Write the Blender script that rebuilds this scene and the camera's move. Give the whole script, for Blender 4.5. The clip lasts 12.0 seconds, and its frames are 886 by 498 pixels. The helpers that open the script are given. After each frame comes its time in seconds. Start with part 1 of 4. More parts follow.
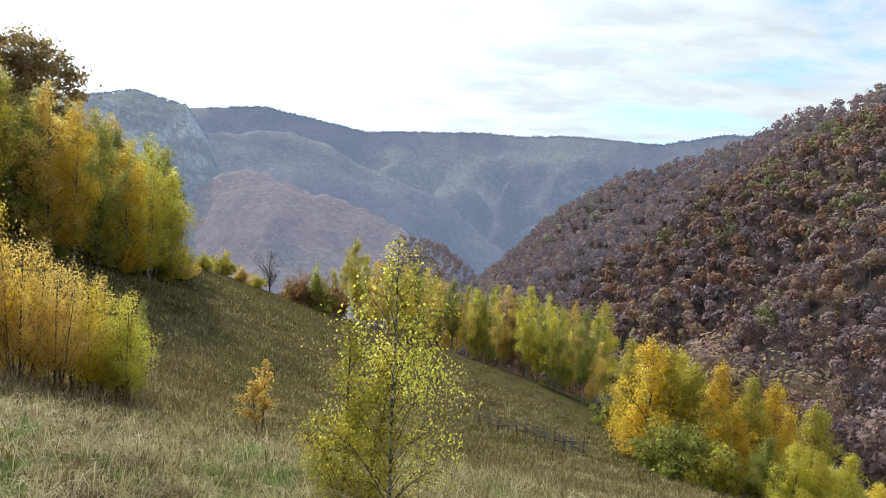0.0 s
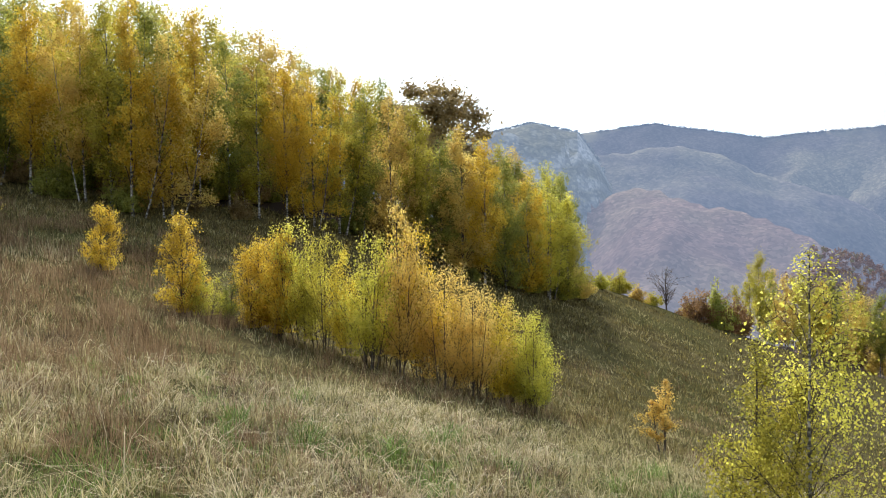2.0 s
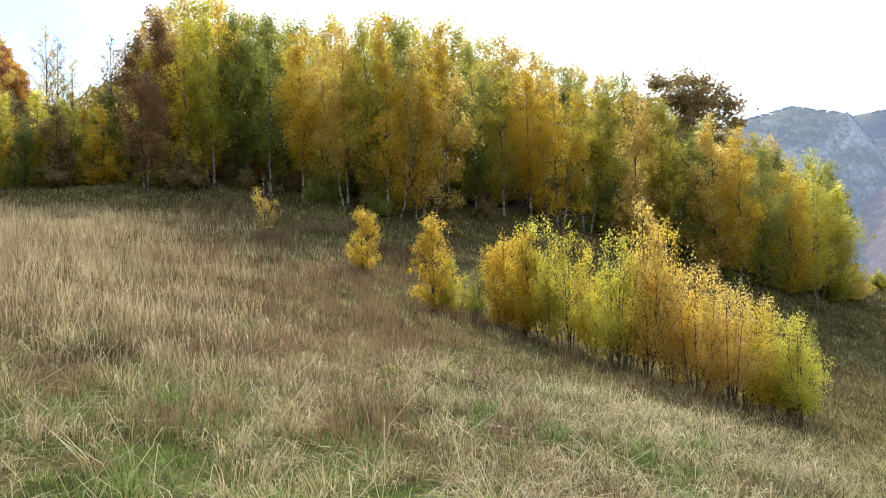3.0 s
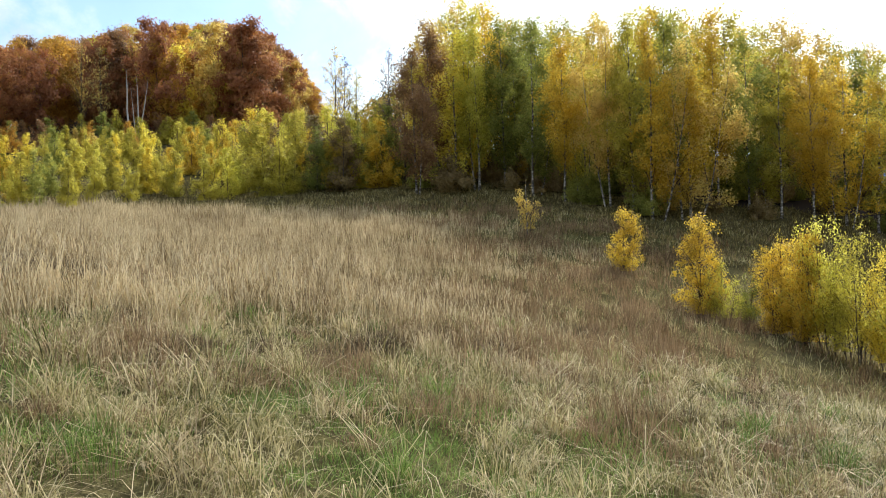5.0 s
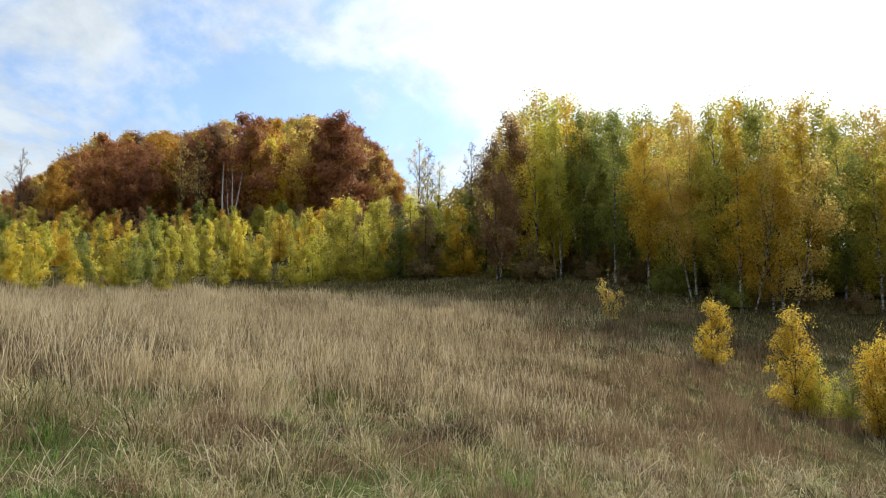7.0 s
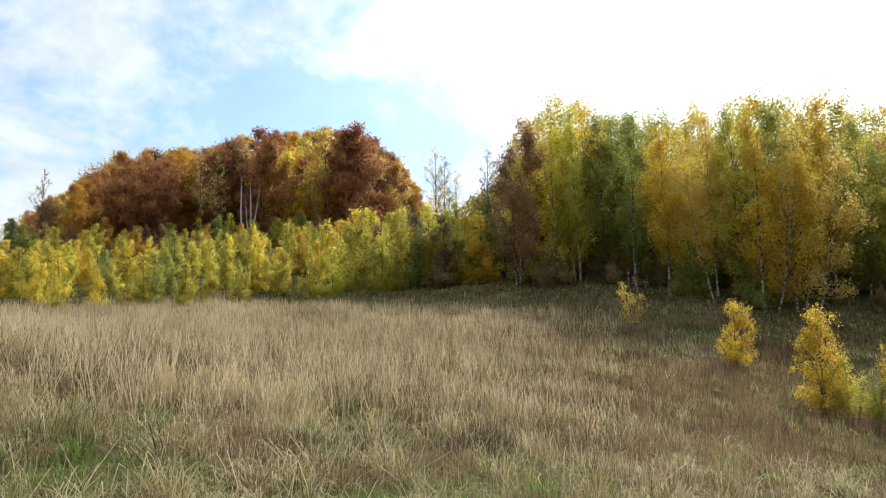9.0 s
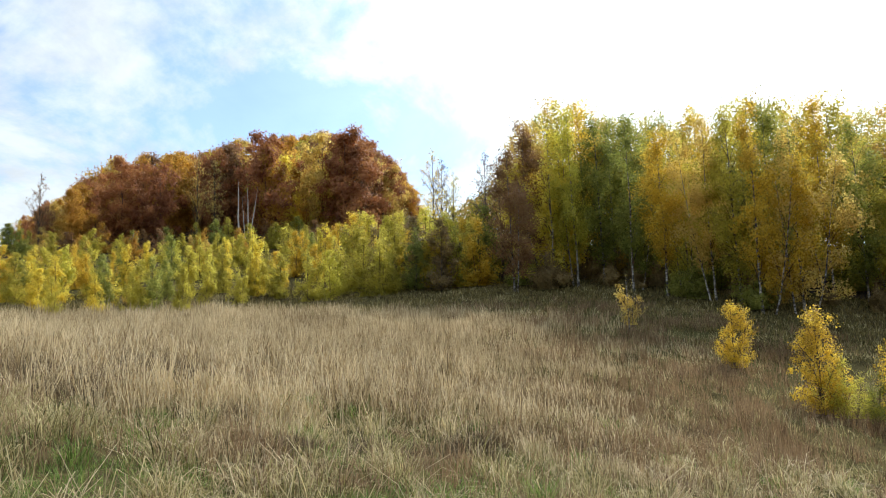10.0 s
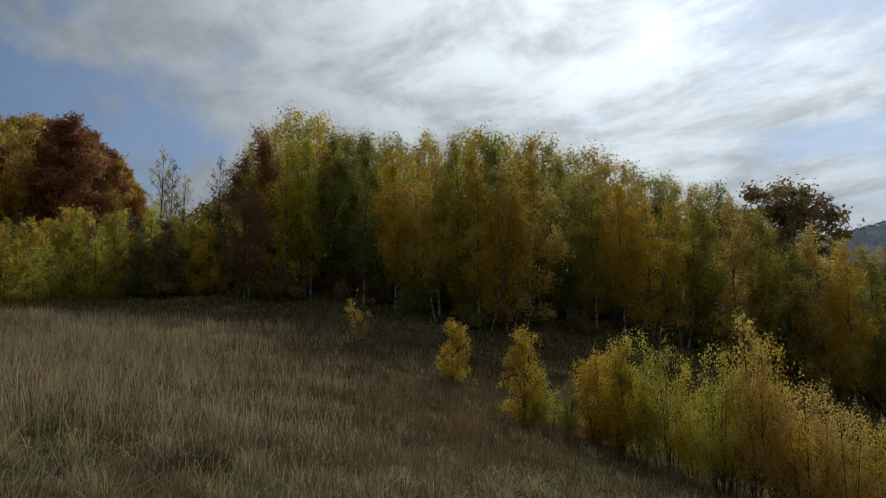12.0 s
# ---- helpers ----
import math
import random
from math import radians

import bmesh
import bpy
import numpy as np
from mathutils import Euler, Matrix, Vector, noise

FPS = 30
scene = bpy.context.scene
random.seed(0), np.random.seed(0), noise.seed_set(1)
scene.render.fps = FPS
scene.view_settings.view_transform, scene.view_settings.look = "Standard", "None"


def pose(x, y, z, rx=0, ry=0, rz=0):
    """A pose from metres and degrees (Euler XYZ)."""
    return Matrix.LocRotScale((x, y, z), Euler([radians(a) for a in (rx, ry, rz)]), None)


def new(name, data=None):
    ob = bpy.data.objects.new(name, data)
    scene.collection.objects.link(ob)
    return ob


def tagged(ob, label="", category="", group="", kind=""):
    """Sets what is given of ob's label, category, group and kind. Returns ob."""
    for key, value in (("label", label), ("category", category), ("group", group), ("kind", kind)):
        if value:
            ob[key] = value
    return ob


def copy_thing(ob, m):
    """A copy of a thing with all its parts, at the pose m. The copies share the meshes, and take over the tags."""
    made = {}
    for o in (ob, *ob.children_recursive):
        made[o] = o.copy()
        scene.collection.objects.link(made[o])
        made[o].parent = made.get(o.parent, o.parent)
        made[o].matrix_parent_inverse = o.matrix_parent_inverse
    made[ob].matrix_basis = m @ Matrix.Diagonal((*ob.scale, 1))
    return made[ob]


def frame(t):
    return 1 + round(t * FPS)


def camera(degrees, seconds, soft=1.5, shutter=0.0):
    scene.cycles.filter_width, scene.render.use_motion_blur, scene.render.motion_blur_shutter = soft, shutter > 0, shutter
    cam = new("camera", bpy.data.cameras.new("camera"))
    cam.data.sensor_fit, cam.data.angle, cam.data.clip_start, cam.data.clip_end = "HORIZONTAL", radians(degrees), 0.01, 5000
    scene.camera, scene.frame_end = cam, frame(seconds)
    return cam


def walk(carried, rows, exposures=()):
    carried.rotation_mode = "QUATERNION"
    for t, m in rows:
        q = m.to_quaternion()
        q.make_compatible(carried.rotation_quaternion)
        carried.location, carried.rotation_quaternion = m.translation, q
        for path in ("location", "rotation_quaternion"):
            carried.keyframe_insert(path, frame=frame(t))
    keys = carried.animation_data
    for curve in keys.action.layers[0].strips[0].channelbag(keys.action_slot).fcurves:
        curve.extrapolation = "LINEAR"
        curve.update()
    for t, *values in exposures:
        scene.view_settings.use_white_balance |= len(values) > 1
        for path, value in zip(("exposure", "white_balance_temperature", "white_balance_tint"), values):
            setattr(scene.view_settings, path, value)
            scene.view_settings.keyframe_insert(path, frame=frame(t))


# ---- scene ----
# ---- camera ----
EYE = 1.6
TURNS = [
    (0, 87.50, -2.50, 0.00),
    (0.5, 87.71, -2.29, 5.04),
    (1, 87.85, -1.84, 8.44),
    (1.5, 88.04, -0.32, 17.99),
    (2, 88.45, 0.92, 28.25),
    (2.5, 88.61, 1.69, 38.39),
    (3, 88.78, 1.98, 46.00),
    (3.2, 88.72, 2.21, 48.58),
    (4.8, 89.04, 1.73, 63.78),
    (5, 89.45, 1.72, 64.99),
    (5.5, 91.88, 1.14, 68.00),
    (6, 94.71, 0.55, 69.48),
    (6.5, 95.80, 0.48, 70.03),
    (7, 96.03, 0.68, 70.85),
    (7.5, 96.23, 1.38, 72.03),
    (9.5, 96.76, 2.19, 72.32),
    (10, 96.89, 2.35, 72.22),
    (10.5, 96.97, 2.41, 71.32),
    (11, 97.06, 2.01, 69.50),
    (11.5, 97.12, 1.45, 63.09),
    (11.7, 97.19, 1.39, 59.06),
    (12, 97.19, 1.30, 52.62),
]
cam = camera(59.18, 12.0, soft=1.0)
walk(cam, [(t, pose(0, 0, EYE, rx, ry, rz)) for t, rx, ry, rz in TURNS],
     exposures=[(0.0, -0.05), (1.5, 0.04), (3.0, 0.32), (5.2, 0.2), (6.6, 0.02), (7.0, -0.16), (7.4, 0.0), (10.5, 0.1), (10.9, 0.05), (11.2, -0.2), (11.5, -0.85), (11.8, -1.45), (12.0, -1.85)])

# ---- sky and sun ----
SUN_AZ, SUN_EL = 33.0, 38.0          # degrees left of +y, degrees up
sun_way = Vector((-math.sin(radians(SUN_AZ)) * math.cos(radians(SUN_EL)), math.cos(radians(SUN_AZ)) * math.cos(radians(SUN_EL)), math.sin(radians(SUN_EL))))
sun_data = bpy.data.lights.new("sun", "SUN")
sun_data.energy, sun_data.angle, sun_data.color = 3.7, radians(1.0), (1.0, 0.93, 0.82)
sun = new("sun", sun_data)
sun.rotation_euler = sun_way.to_track_quat("Z", "Y").to_euler()
sun.location = (0, 0, 60)


class Nodes:
    """A short way to write node trees."""

    def __init__(self, tree):
        self.tree = tree
        tree.nodes.clear()

    def add(self, kind, *links, **values):
        n = self.tree.nodes.new(kind)
        for key, value in values.items():
            n.inputs[int(key[2:])].default_value = value
        for slot, source in links:
            self.tree.links.new(source, n.inputs[slot])
        return n

    def math(self, op, a, b=0.0, clamp=False):
        n = self.tree.nodes.new("ShaderNodeMath")
        n.operation, n.use_clamp = op, clamp
        for i, v in enumerate((a, b)):
            if isinstance(v, (int, float)):
                n.inputs[i].default_value = v
            else:
                self.tree.links.new(v, n.inputs[i])
        return n.outputs[0]

    def ramp(self, fac, stops, mode="LINEAR"):
        n = self.tree.nodes.new("ShaderNodeValToRGB")
        n.color_ramp.interpolation = mode
        while len(n.color_ramp.elements) < len(stops):
            n.color_ramp.elements.new(0.5)
        for e, (p, c) in zip(n.color_ramp.elements, stops):
            e.position = p
            e.color = (c, c, c, 1) if isinstance(c, (int, float)) else (*c, 1)
        self.tree.links.new(fac, n.inputs[0])
        return n.outputs[0]

    def mix(self, fac, a, b, blend="MIX"):
        n = self.tree.nodes.new("ShaderNodeMix")
        n.data_type, n.blend_type = "RGBA", blend
        for i, v in ((0, fac), (6, a), (7, b)):
            if isinstance(v, (int, float)):
                n.inputs[i].default_value = v
            elif isinstance(v, tuple):
                n.inputs[i].default_value = (*v, 1)
            else:
                self.tree.links.new(v, n.inputs[i])
        return n.outputs[2]

    def noise(self, vector, scale, detail=4.0, rough=0.55, distort=0.0):
        n = self.tree.nodes.new("ShaderNodeTexNoise")
        n.inputs["Scale"].default_value, n.inputs["Detail"].default_value = scale, detail
        n.inputs["Roughness"].default_value, n.inputs["Distortion"].default_value = rough, distort
        if vector is not None:
            self.tree.links.new(vector, n.inputs["Vector"])
        return n.outputs[0]


world = bpy.data.worlds.new("sky")
world.use_nodes = True
scene.world = world
w = Nodes(world.node_tree)
coord = w.add("ShaderNodeTexCoord").outputs["Generated"]
sky = w.add("ShaderNodeTexSky")
sky.sky_type, sky.sun_disc, sky.sun_elevation, sky.sun_rotation = "NISHITA", False, radians(SUN_EL), radians(-SUN_AZ)
sky.air_density, sky.dust_density, sky.ozone_density = 1.0, 0.6, 1.5
axis = w.add("ShaderNodeSeparateXYZ", (0, coord))
rise = w.math("ADD", w.math("MAXIMUM", axis.outputs[2], 0.0), 0.16)
flat = w.add("ShaderNodeCombineXYZ", (0, w.math("DIVIDE", axis.outputs[0], rise)), (1, w.math("DIVIDE", axis.outputs[1], rise)))
turned = w.add("ShaderNodeMapping", (0, flat.outputs[0]))
turned.inputs["Rotation"].default_value = (0, 0, radians(35))
turned.inputs["Scale"].default_value = (0.7, 1.0, 1)
turned.inputs["Location"].default_value = (0.35, 0.2, 0)
near_sun = w.add("ShaderNodeVectorMath", (0, coord))
near_sun.operation = "DOT_PRODUCT"
near_sun.inputs[1].default_value = sun_way
glow = w.math("POWER", w.math("MAXIMUM", near_sun.outputs["Value"], 0.0), 8.0)
halo = w.math("POWER", w.math("MAXIMUM", near_sun.outputs["Value"], 0.0), 9.0)
veil = w.noise(turned.outputs[0], 1.25, 8.0, 0.6, 0.35)
cover = w.ramp(w.math("ADD", w.math("ADD", veil, w.math("MULTIPLY", glow, 0.04)), w.math("MULTIPLY", axis.outputs[0], 0.005)), [(0.36, 0.0), (0.54, 1.0)], "EASE")
thin_out = w.ramp(w.math("ADD", w.math("MULTIPLY", near_sun.outputs["Value"], 0.5), 0.5), [(0.42, 0.9), (0.64, 1.0)], "EASE")
cover = w.math("MULTIPLY", cover, thin_out)
cover = w.math("MAXIMUM", cover, 0.2)
cover = w.math("MAXIMUM", cover, w.ramp(axis.outputs[2], [(0.02, 0.85), (0.17, 0.0)], "EASE"))
shade = w.noise(turned.outputs[0], 3.6, 8.0, 0.62, 0.3)
grey = w.ramp(shade, [(0.32, 0.0), (0.64, 1.0)], "EASE")
cloud_light = w.math("ADD", w.math("ADD", 0.80, w.math("MULTIPLY", grey, 0.18)), w.math("MULTIPLY", halo, w.math("ADD", 2.4, w.math("MULTIPLY", grey, 2.4))))
cloud = w.mix(1.0, (0.90, 1.0, 1.08), cloud_light, "MULTIPLY")
blue = w.mix(1.0, sky.outputs[0], (0.15, 0.18, 0.215), "MULTIPLY")
blue = w.mix(1.0, blue, w.mix(1.0, (1.3, 1.4, 1.5), glow, "MULTIPLY"), "ADD")
both = w.mix(cover, blue, cloud)
w.add("ShaderNodeOutputWorld", (0, w.add("ShaderNodeBackground", (0, both)).outputs[0]))

# ---- materials ----


def material(name):
    m = bpy.data.materials.new(name)
    m.use_nodes = True
    return m, Nodes(m.node_tree)


def leaf_material(name, dark, mid, light, through_light=0.68):
    """Thin leaves: colour varies leaf by leaf and tree by tree, and light shines through."""
    m, n = material(name)
    island = n.add("ShaderNodeNewGeometry").outputs["Random Per Island"]
    tree = n.add("ShaderNodeObjectInfo").outputs["Random"]
    place = n.add("ShaderNodeTexCoord").outputs["Object"]
    patch = n.noise(place, 0.45, 3.0)
    tuft = n.add("ShaderNodeAttribute")
    tuft.attribute_name = "tuft"
    value = n.math("ADD", n.math("MULTIPLY", island, 0.22), n.math("MULTIPLY", n.math("SUBTRACT", patch, 0.5), 1.0))
    value = n.math("ADD", value, n.math("MULTIPLY", tuft.outputs["Fac"], 0.56))
    value = n.math("ADD", value, n.math("MULTIPLY", tree, 0.35), True)
    colour = n.ramp(value, [(0.08, dark), (0.5, mid), (0.95, light)])
    body = n.add("ShaderNodeBsdfPrincipled", ("Base Color", colour))
    body.inputs["Roughness"].default_value = 0.55
    body.inputs["Specular IOR Level"].default_value = 0.25
    glow_through = n.add("ShaderNodeBsdfTranslucent", (0, n.mix(1.0, colour, (1.12, 1.12, 0.9), "MULTIPLY")))
    n.add("ShaderNodeOutputMaterial", (0, n.add("ShaderNodeMixShader", (1, body.outputs[0]), (2, glow_through.outputs[0]), s_0=through_light).outputs[0]))
    return m


LEAF = {
    "yellow": leaf_material("yellow leaves", (0.52, 0.385, 0.055), (0.78, 0.625, 0.10), (0.86, 0.79, 0.18)),
    "gold": leaf_material("golden leaves", (0.43, 0.29, 0.045), (0.69, 0.485, 0.07), (0.82, 0.65, 0.12)),
    "ochre": leaf_material("ochre leaves", (0.42, 0.295, 0.09), (0.67, 0.485, 0.15), (0.80, 0.65, 0.23)),
    "olive": leaf_material("olive yellow leaves", (0.28, 0.25, 0.05), (0.50, 0.44, 0.085), (0.69, 0.60, 0.12)),
    "green": leaf_material("dull green leaves", (0.16, 0.18, 0.045), (0.29, 0.31, 0.08), (0.47, 0.455, 0.13)),
    "lime": leaf_material("lime yellow leaves", (0.35, 0.335, 0.06), (0.59, 0.55, 0.10), (0.78, 0.71, 0.17)),
    "russet": leaf_material("russet leaves", (0.18, 0.095, 0.05), (0.30, 0.165, 0.08), (0.42, 0.26, 0.12), 0.45),
    "red": leaf_material("red brown leaves", (0.20, 0.08, 0.043), (0.38, 0.155, 0.07), (0.52, 0.26, 0.105), 0.5),
    "orange": leaf_material("orange leaves", (0.34, 0.175, 0.04), (0.53, 0.30, 0.06), (0.72, 0.46, 0.10)),
    "amber": leaf_material("pale orange leaves", (0.56, 0.38, 0.11), (0.77, 0.56, 0.18), (0.86, 0.70, 0.28)),
    "brown": leaf_material("withered brown leaves", (0.15, 0.105, 0.05), (0.28, 0.20, 0.09), (0.42, 0.31, 0.14), 0.45),
    "wood": leaf_material("grey brown bare twigs", (0.11, 0.08, 0.07), (0.17, 0.125, 0.11), (0.24, 0.185, 0.16), 0.15),
    "conifer": leaf_material("dark green leaves of far trees", (0.05, 0.075, 0.035), (0.09, 0.12, 0.05), (0.16, 0.18, 0.07), 0.3),
}


def bark_material(name, base, mark, scale, share):
    m, n = material(name)
    place = n.add("ShaderNodeTexCoord").outputs["Object"]
    squash = n.add("ShaderNodeMapping", (0, place))
    squash.inputs["Scale"].default_value = (1, 1, 0.35 if share < 0.5 else 2.2)
    blot = n.noise(squash.outputs[0], scale, 5.0, 0.65)
    fine = n.noise(place, scale * 6, 3.0)
    colour = n.mix(n.ramp(blot, [(share - 0.06, 1.0), (share + 0.06, 0.0)]), base, mark)
    colour = n.mix(0.35, colour, n.ramp(fine, [(0.3, 0.25), (0.7, 1.0)]), "MULTIPLY")
    bump = n.add("ShaderNodeBump", ("Height", fine))
    bump.inputs["Strength"].default_value, bump.inputs["Distance"].default_value = 0.5, 0.02
    body = n.add("ShaderNodeBsdfPrincipled", ("Base Color", colour), ("Normal", bump.outputs[0]))
    body.inputs["Roughness"].default_value = 0.85
    n.add("ShaderNodeOutputMaterial", (0, body.outputs[0]))
    return m


BIRCH_BARK = bark_material("birch bark", (0.52, 0.48, 0.42), (0.07, 0.06, 0.05), 3.2, 0.52)
DARK_BARK = bark_material("dark bark", (0.085, 0.065, 0.05), (0.16, 0.13, 0.10), 4.0, 0.42)
TWIG_BARK = bark_material("twig bark", (0.10, 0.07, 0.05), (0.05, 0.035, 0.03), 8.0, 0.45)
GREY_BARK = bark_material("pale dead wood", (0.50, 0.46, 0.41), (0.24, 0.21, 0.18), 3.0, 0.4)
FENCE_WOOD = bark_material("weathered fence wood", (0.20, 0.17, 0.145), (0.09, 0.075, 0.062), 6.0, 0.45)


def grass_material(name, stops):
    m, n = material(name)
    island = n.add("ShaderNodeNewGeometry").outputs["Random Per Island"]
    place = n.add("ShaderNodeTexCoord").outputs["Object"]
    patch, tuft = n.noise(place, 0.22, 4.0), n.noise(place, 1.4, 3.0)
    value = n.math("ADD", n.math("MULTIPLY", island, 0.85), n.math("MULTIPLY", n.math("SUBTRACT", patch, 0.40), 0.95))
    value = n.math("ADD", value, n.math("MULTIPLY", n.math("SUBTRACT", tuft, 0.5), 0.9), True)
    colour = n.ramp(value, stops)
    body = n.add("ShaderNodeBsdfPrincipled", ("Base Color", colour))
    body.inputs["Roughness"].default_value = 0.6
    body.inputs["Specular IOR Level"].default_value = 0.2
    thin = n.add("ShaderNodeBsdfTranslucent", (0, colour))
    n.add("ShaderNodeOutputMaterial", (0, n.add("ShaderNodeMixShader", (1, body.outputs[0]), (2, thin.outputs[0]), s_0=0.35).outputs[0]))
    return m


STRAW = grass_material("dry straw grass", [(0.05, (0.15, 0.102, 0.048)), (0.4, (0.43, 0.325, 0.175)), (0.9, (0.76, 0.63, 0.40))])
SHORT = grass_material("pale green and straw grass", [(0.05, (0.052, 0.056, 0.016)), (0.4, (0.275, 0.245, 0.09)), (0.9, (0.70, 0.59, 0.325))])
FRESH = grass_material("fresh green grass", [(0.05, (0.05, 0.085, 0.014)), (0.5, (0.15, 0.25, 0.045)), (0.95, (0.34, 0.42, 0.12))])
WEED = grass_material("dead russet weeds", [(0.05, (0.085, 0.05, 0.026)), (0.5, (0.25, 0.16, 0.085)), (0.95, (0.43, 0.30, 0.17))])
HERB = grass_material("dark dead herbs", [(0.05, (0.035, 0.024, 0.016)), (0.5, (0.09, 0.065, 0.04)), (0.95, (0.22, 0.16, 0.09))])
# colour of dull tussocks, and of the shade painted along the grove
DULL = grass_material("dull grass, also for painted shade", [(0.05, (0.045, 0.036, 0.014)), (0.5, (0.17, 0.135, 0.05)), (0.95, (0.36, 0.29, 0.11))])

# meadow soil and thatch
GROUND, n = material("meadow thatch")
place = n.add("ShaderNodeTexCoord").outputs["Object"]
big, mid, fine = n.noise(place, 0.07, 5.0), n.noise(place, 0.6, 5.0, 0.6), n.noise(place, 7.0, 4.0, 0.65)
colour = n.ramp(mid, [(0.3, (0.065, 0.052, 0.023)), (0.5, (0.13, 0.105, 0.048)), (0.7, (0.20, 0.165, 0.08))])
colour = n.mix(n.ramp(big, [(0.42, 0.0), (0.6, 0.75)]), colour, (0.095, 0.095, 0.033))
colour = n.mix(n.ramp(fine, [(0.35, 0.75), (0.6, 0.0)]), colour, (0.045, 0.036, 0.02))
bump = n.add("ShaderNodeBump", ("Height", n.math("ADD", fine, n.math("MULTIPLY", mid, 3.0))))
bump.inputs["Strength"].default_value, bump.inputs["Distance"].default_value = 0.8, 0.15
body = n.add("ShaderNodeBsdfPrincipled", ("Base Color", colour), ("Normal", bump.outputs[0]))
body.inputs["Roughness"].default_value, body.inputs["Specular IOR Level"].default_value = 0.95, 0.0
n.add("ShaderNodeOutputMaterial", (0, body.outputs[0]))

# forest floor of the slopes across the ravine, darkened in place of tree shade
FLOOR, n = material("leaf litter darkened for tree shade")
place = n.add("ShaderNodeTexCoord").outputs["Object"]
mid, fine = n.noise(place, 0.012, 5.0, 0.6), n.noise(place, 0.12, 5.0, 0.65)
colour = n.ramp(mid, [(0.35, (0.05, 0.04, 0.036)), (0.65, (0.085, 0.066, 0.058))])
colour = n.mix(n.ramp(fine, [(0.35, 0.7), (0.62, 0.0)]), colour, (0.05, 0.039, 0.035))
body = n.add("ShaderNodeBsdfPrincipled", ("Base Color", colour))
body.inputs["Roughness"].default_value, body.inputs["Specular IOR Level"].default_value = 0.95, 0.0
n.add("ShaderNodeOutputMaterial", (0, body.outputs[0]))


def distance_material(name, woods, glade_and_lit, rock, air, share, crag=0.0):
    """A far wooded mountain seen through air, with glades and bare rock; the haze is a faint glow put into its surface.
    """
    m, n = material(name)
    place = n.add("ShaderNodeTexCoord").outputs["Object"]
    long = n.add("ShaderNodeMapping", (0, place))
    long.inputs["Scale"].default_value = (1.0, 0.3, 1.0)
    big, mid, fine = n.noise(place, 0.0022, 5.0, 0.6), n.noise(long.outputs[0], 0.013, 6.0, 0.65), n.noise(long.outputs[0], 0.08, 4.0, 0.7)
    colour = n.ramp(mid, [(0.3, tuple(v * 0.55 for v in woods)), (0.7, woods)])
    # glades, spread wide so the paler patches also stand in for sunlit slopes
    colour = n.mix(n.ramp(big, [(0.47, 0.0), (0.60, 0.7)]), colour, glade_and_lit)
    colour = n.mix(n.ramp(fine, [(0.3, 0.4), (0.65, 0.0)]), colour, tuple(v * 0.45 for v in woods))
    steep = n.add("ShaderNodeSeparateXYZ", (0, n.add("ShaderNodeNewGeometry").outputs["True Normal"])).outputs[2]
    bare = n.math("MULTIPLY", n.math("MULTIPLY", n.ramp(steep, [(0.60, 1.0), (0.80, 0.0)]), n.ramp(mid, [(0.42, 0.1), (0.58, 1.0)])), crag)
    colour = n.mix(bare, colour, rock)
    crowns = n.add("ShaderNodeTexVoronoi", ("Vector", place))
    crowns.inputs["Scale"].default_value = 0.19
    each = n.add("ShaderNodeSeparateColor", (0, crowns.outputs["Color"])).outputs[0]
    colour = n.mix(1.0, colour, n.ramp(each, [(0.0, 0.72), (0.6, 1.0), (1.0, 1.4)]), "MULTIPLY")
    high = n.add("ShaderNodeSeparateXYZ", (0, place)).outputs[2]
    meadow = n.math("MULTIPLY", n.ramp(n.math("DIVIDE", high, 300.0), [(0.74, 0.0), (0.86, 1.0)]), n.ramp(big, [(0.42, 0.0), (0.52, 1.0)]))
    colour = n.mix(n.math("MULTIPLY", meadow, 0.7), colour, glade_and_lit)
    bump = n.add("ShaderNodeBump", ("Height", n.math("ADD", fine, n.math("MULTIPLY", mid, 3.0))))
    bump.inputs["Strength"].default_value, bump.inputs["Distance"].default_value = 0.2, 5.0
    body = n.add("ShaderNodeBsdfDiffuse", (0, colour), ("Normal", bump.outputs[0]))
    # haze painted as one even glow of the slope itself
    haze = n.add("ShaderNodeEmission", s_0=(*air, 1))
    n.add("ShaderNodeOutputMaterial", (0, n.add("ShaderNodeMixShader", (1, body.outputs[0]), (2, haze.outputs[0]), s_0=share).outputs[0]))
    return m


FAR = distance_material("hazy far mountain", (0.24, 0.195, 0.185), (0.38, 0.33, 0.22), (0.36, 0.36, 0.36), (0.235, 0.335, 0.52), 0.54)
# redder, paler woods stand in for the sunlit face of the spurs
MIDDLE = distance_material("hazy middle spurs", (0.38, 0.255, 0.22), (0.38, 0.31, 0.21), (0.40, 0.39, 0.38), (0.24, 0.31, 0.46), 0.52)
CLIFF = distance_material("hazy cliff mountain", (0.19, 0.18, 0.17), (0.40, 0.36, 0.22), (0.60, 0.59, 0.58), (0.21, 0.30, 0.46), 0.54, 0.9)


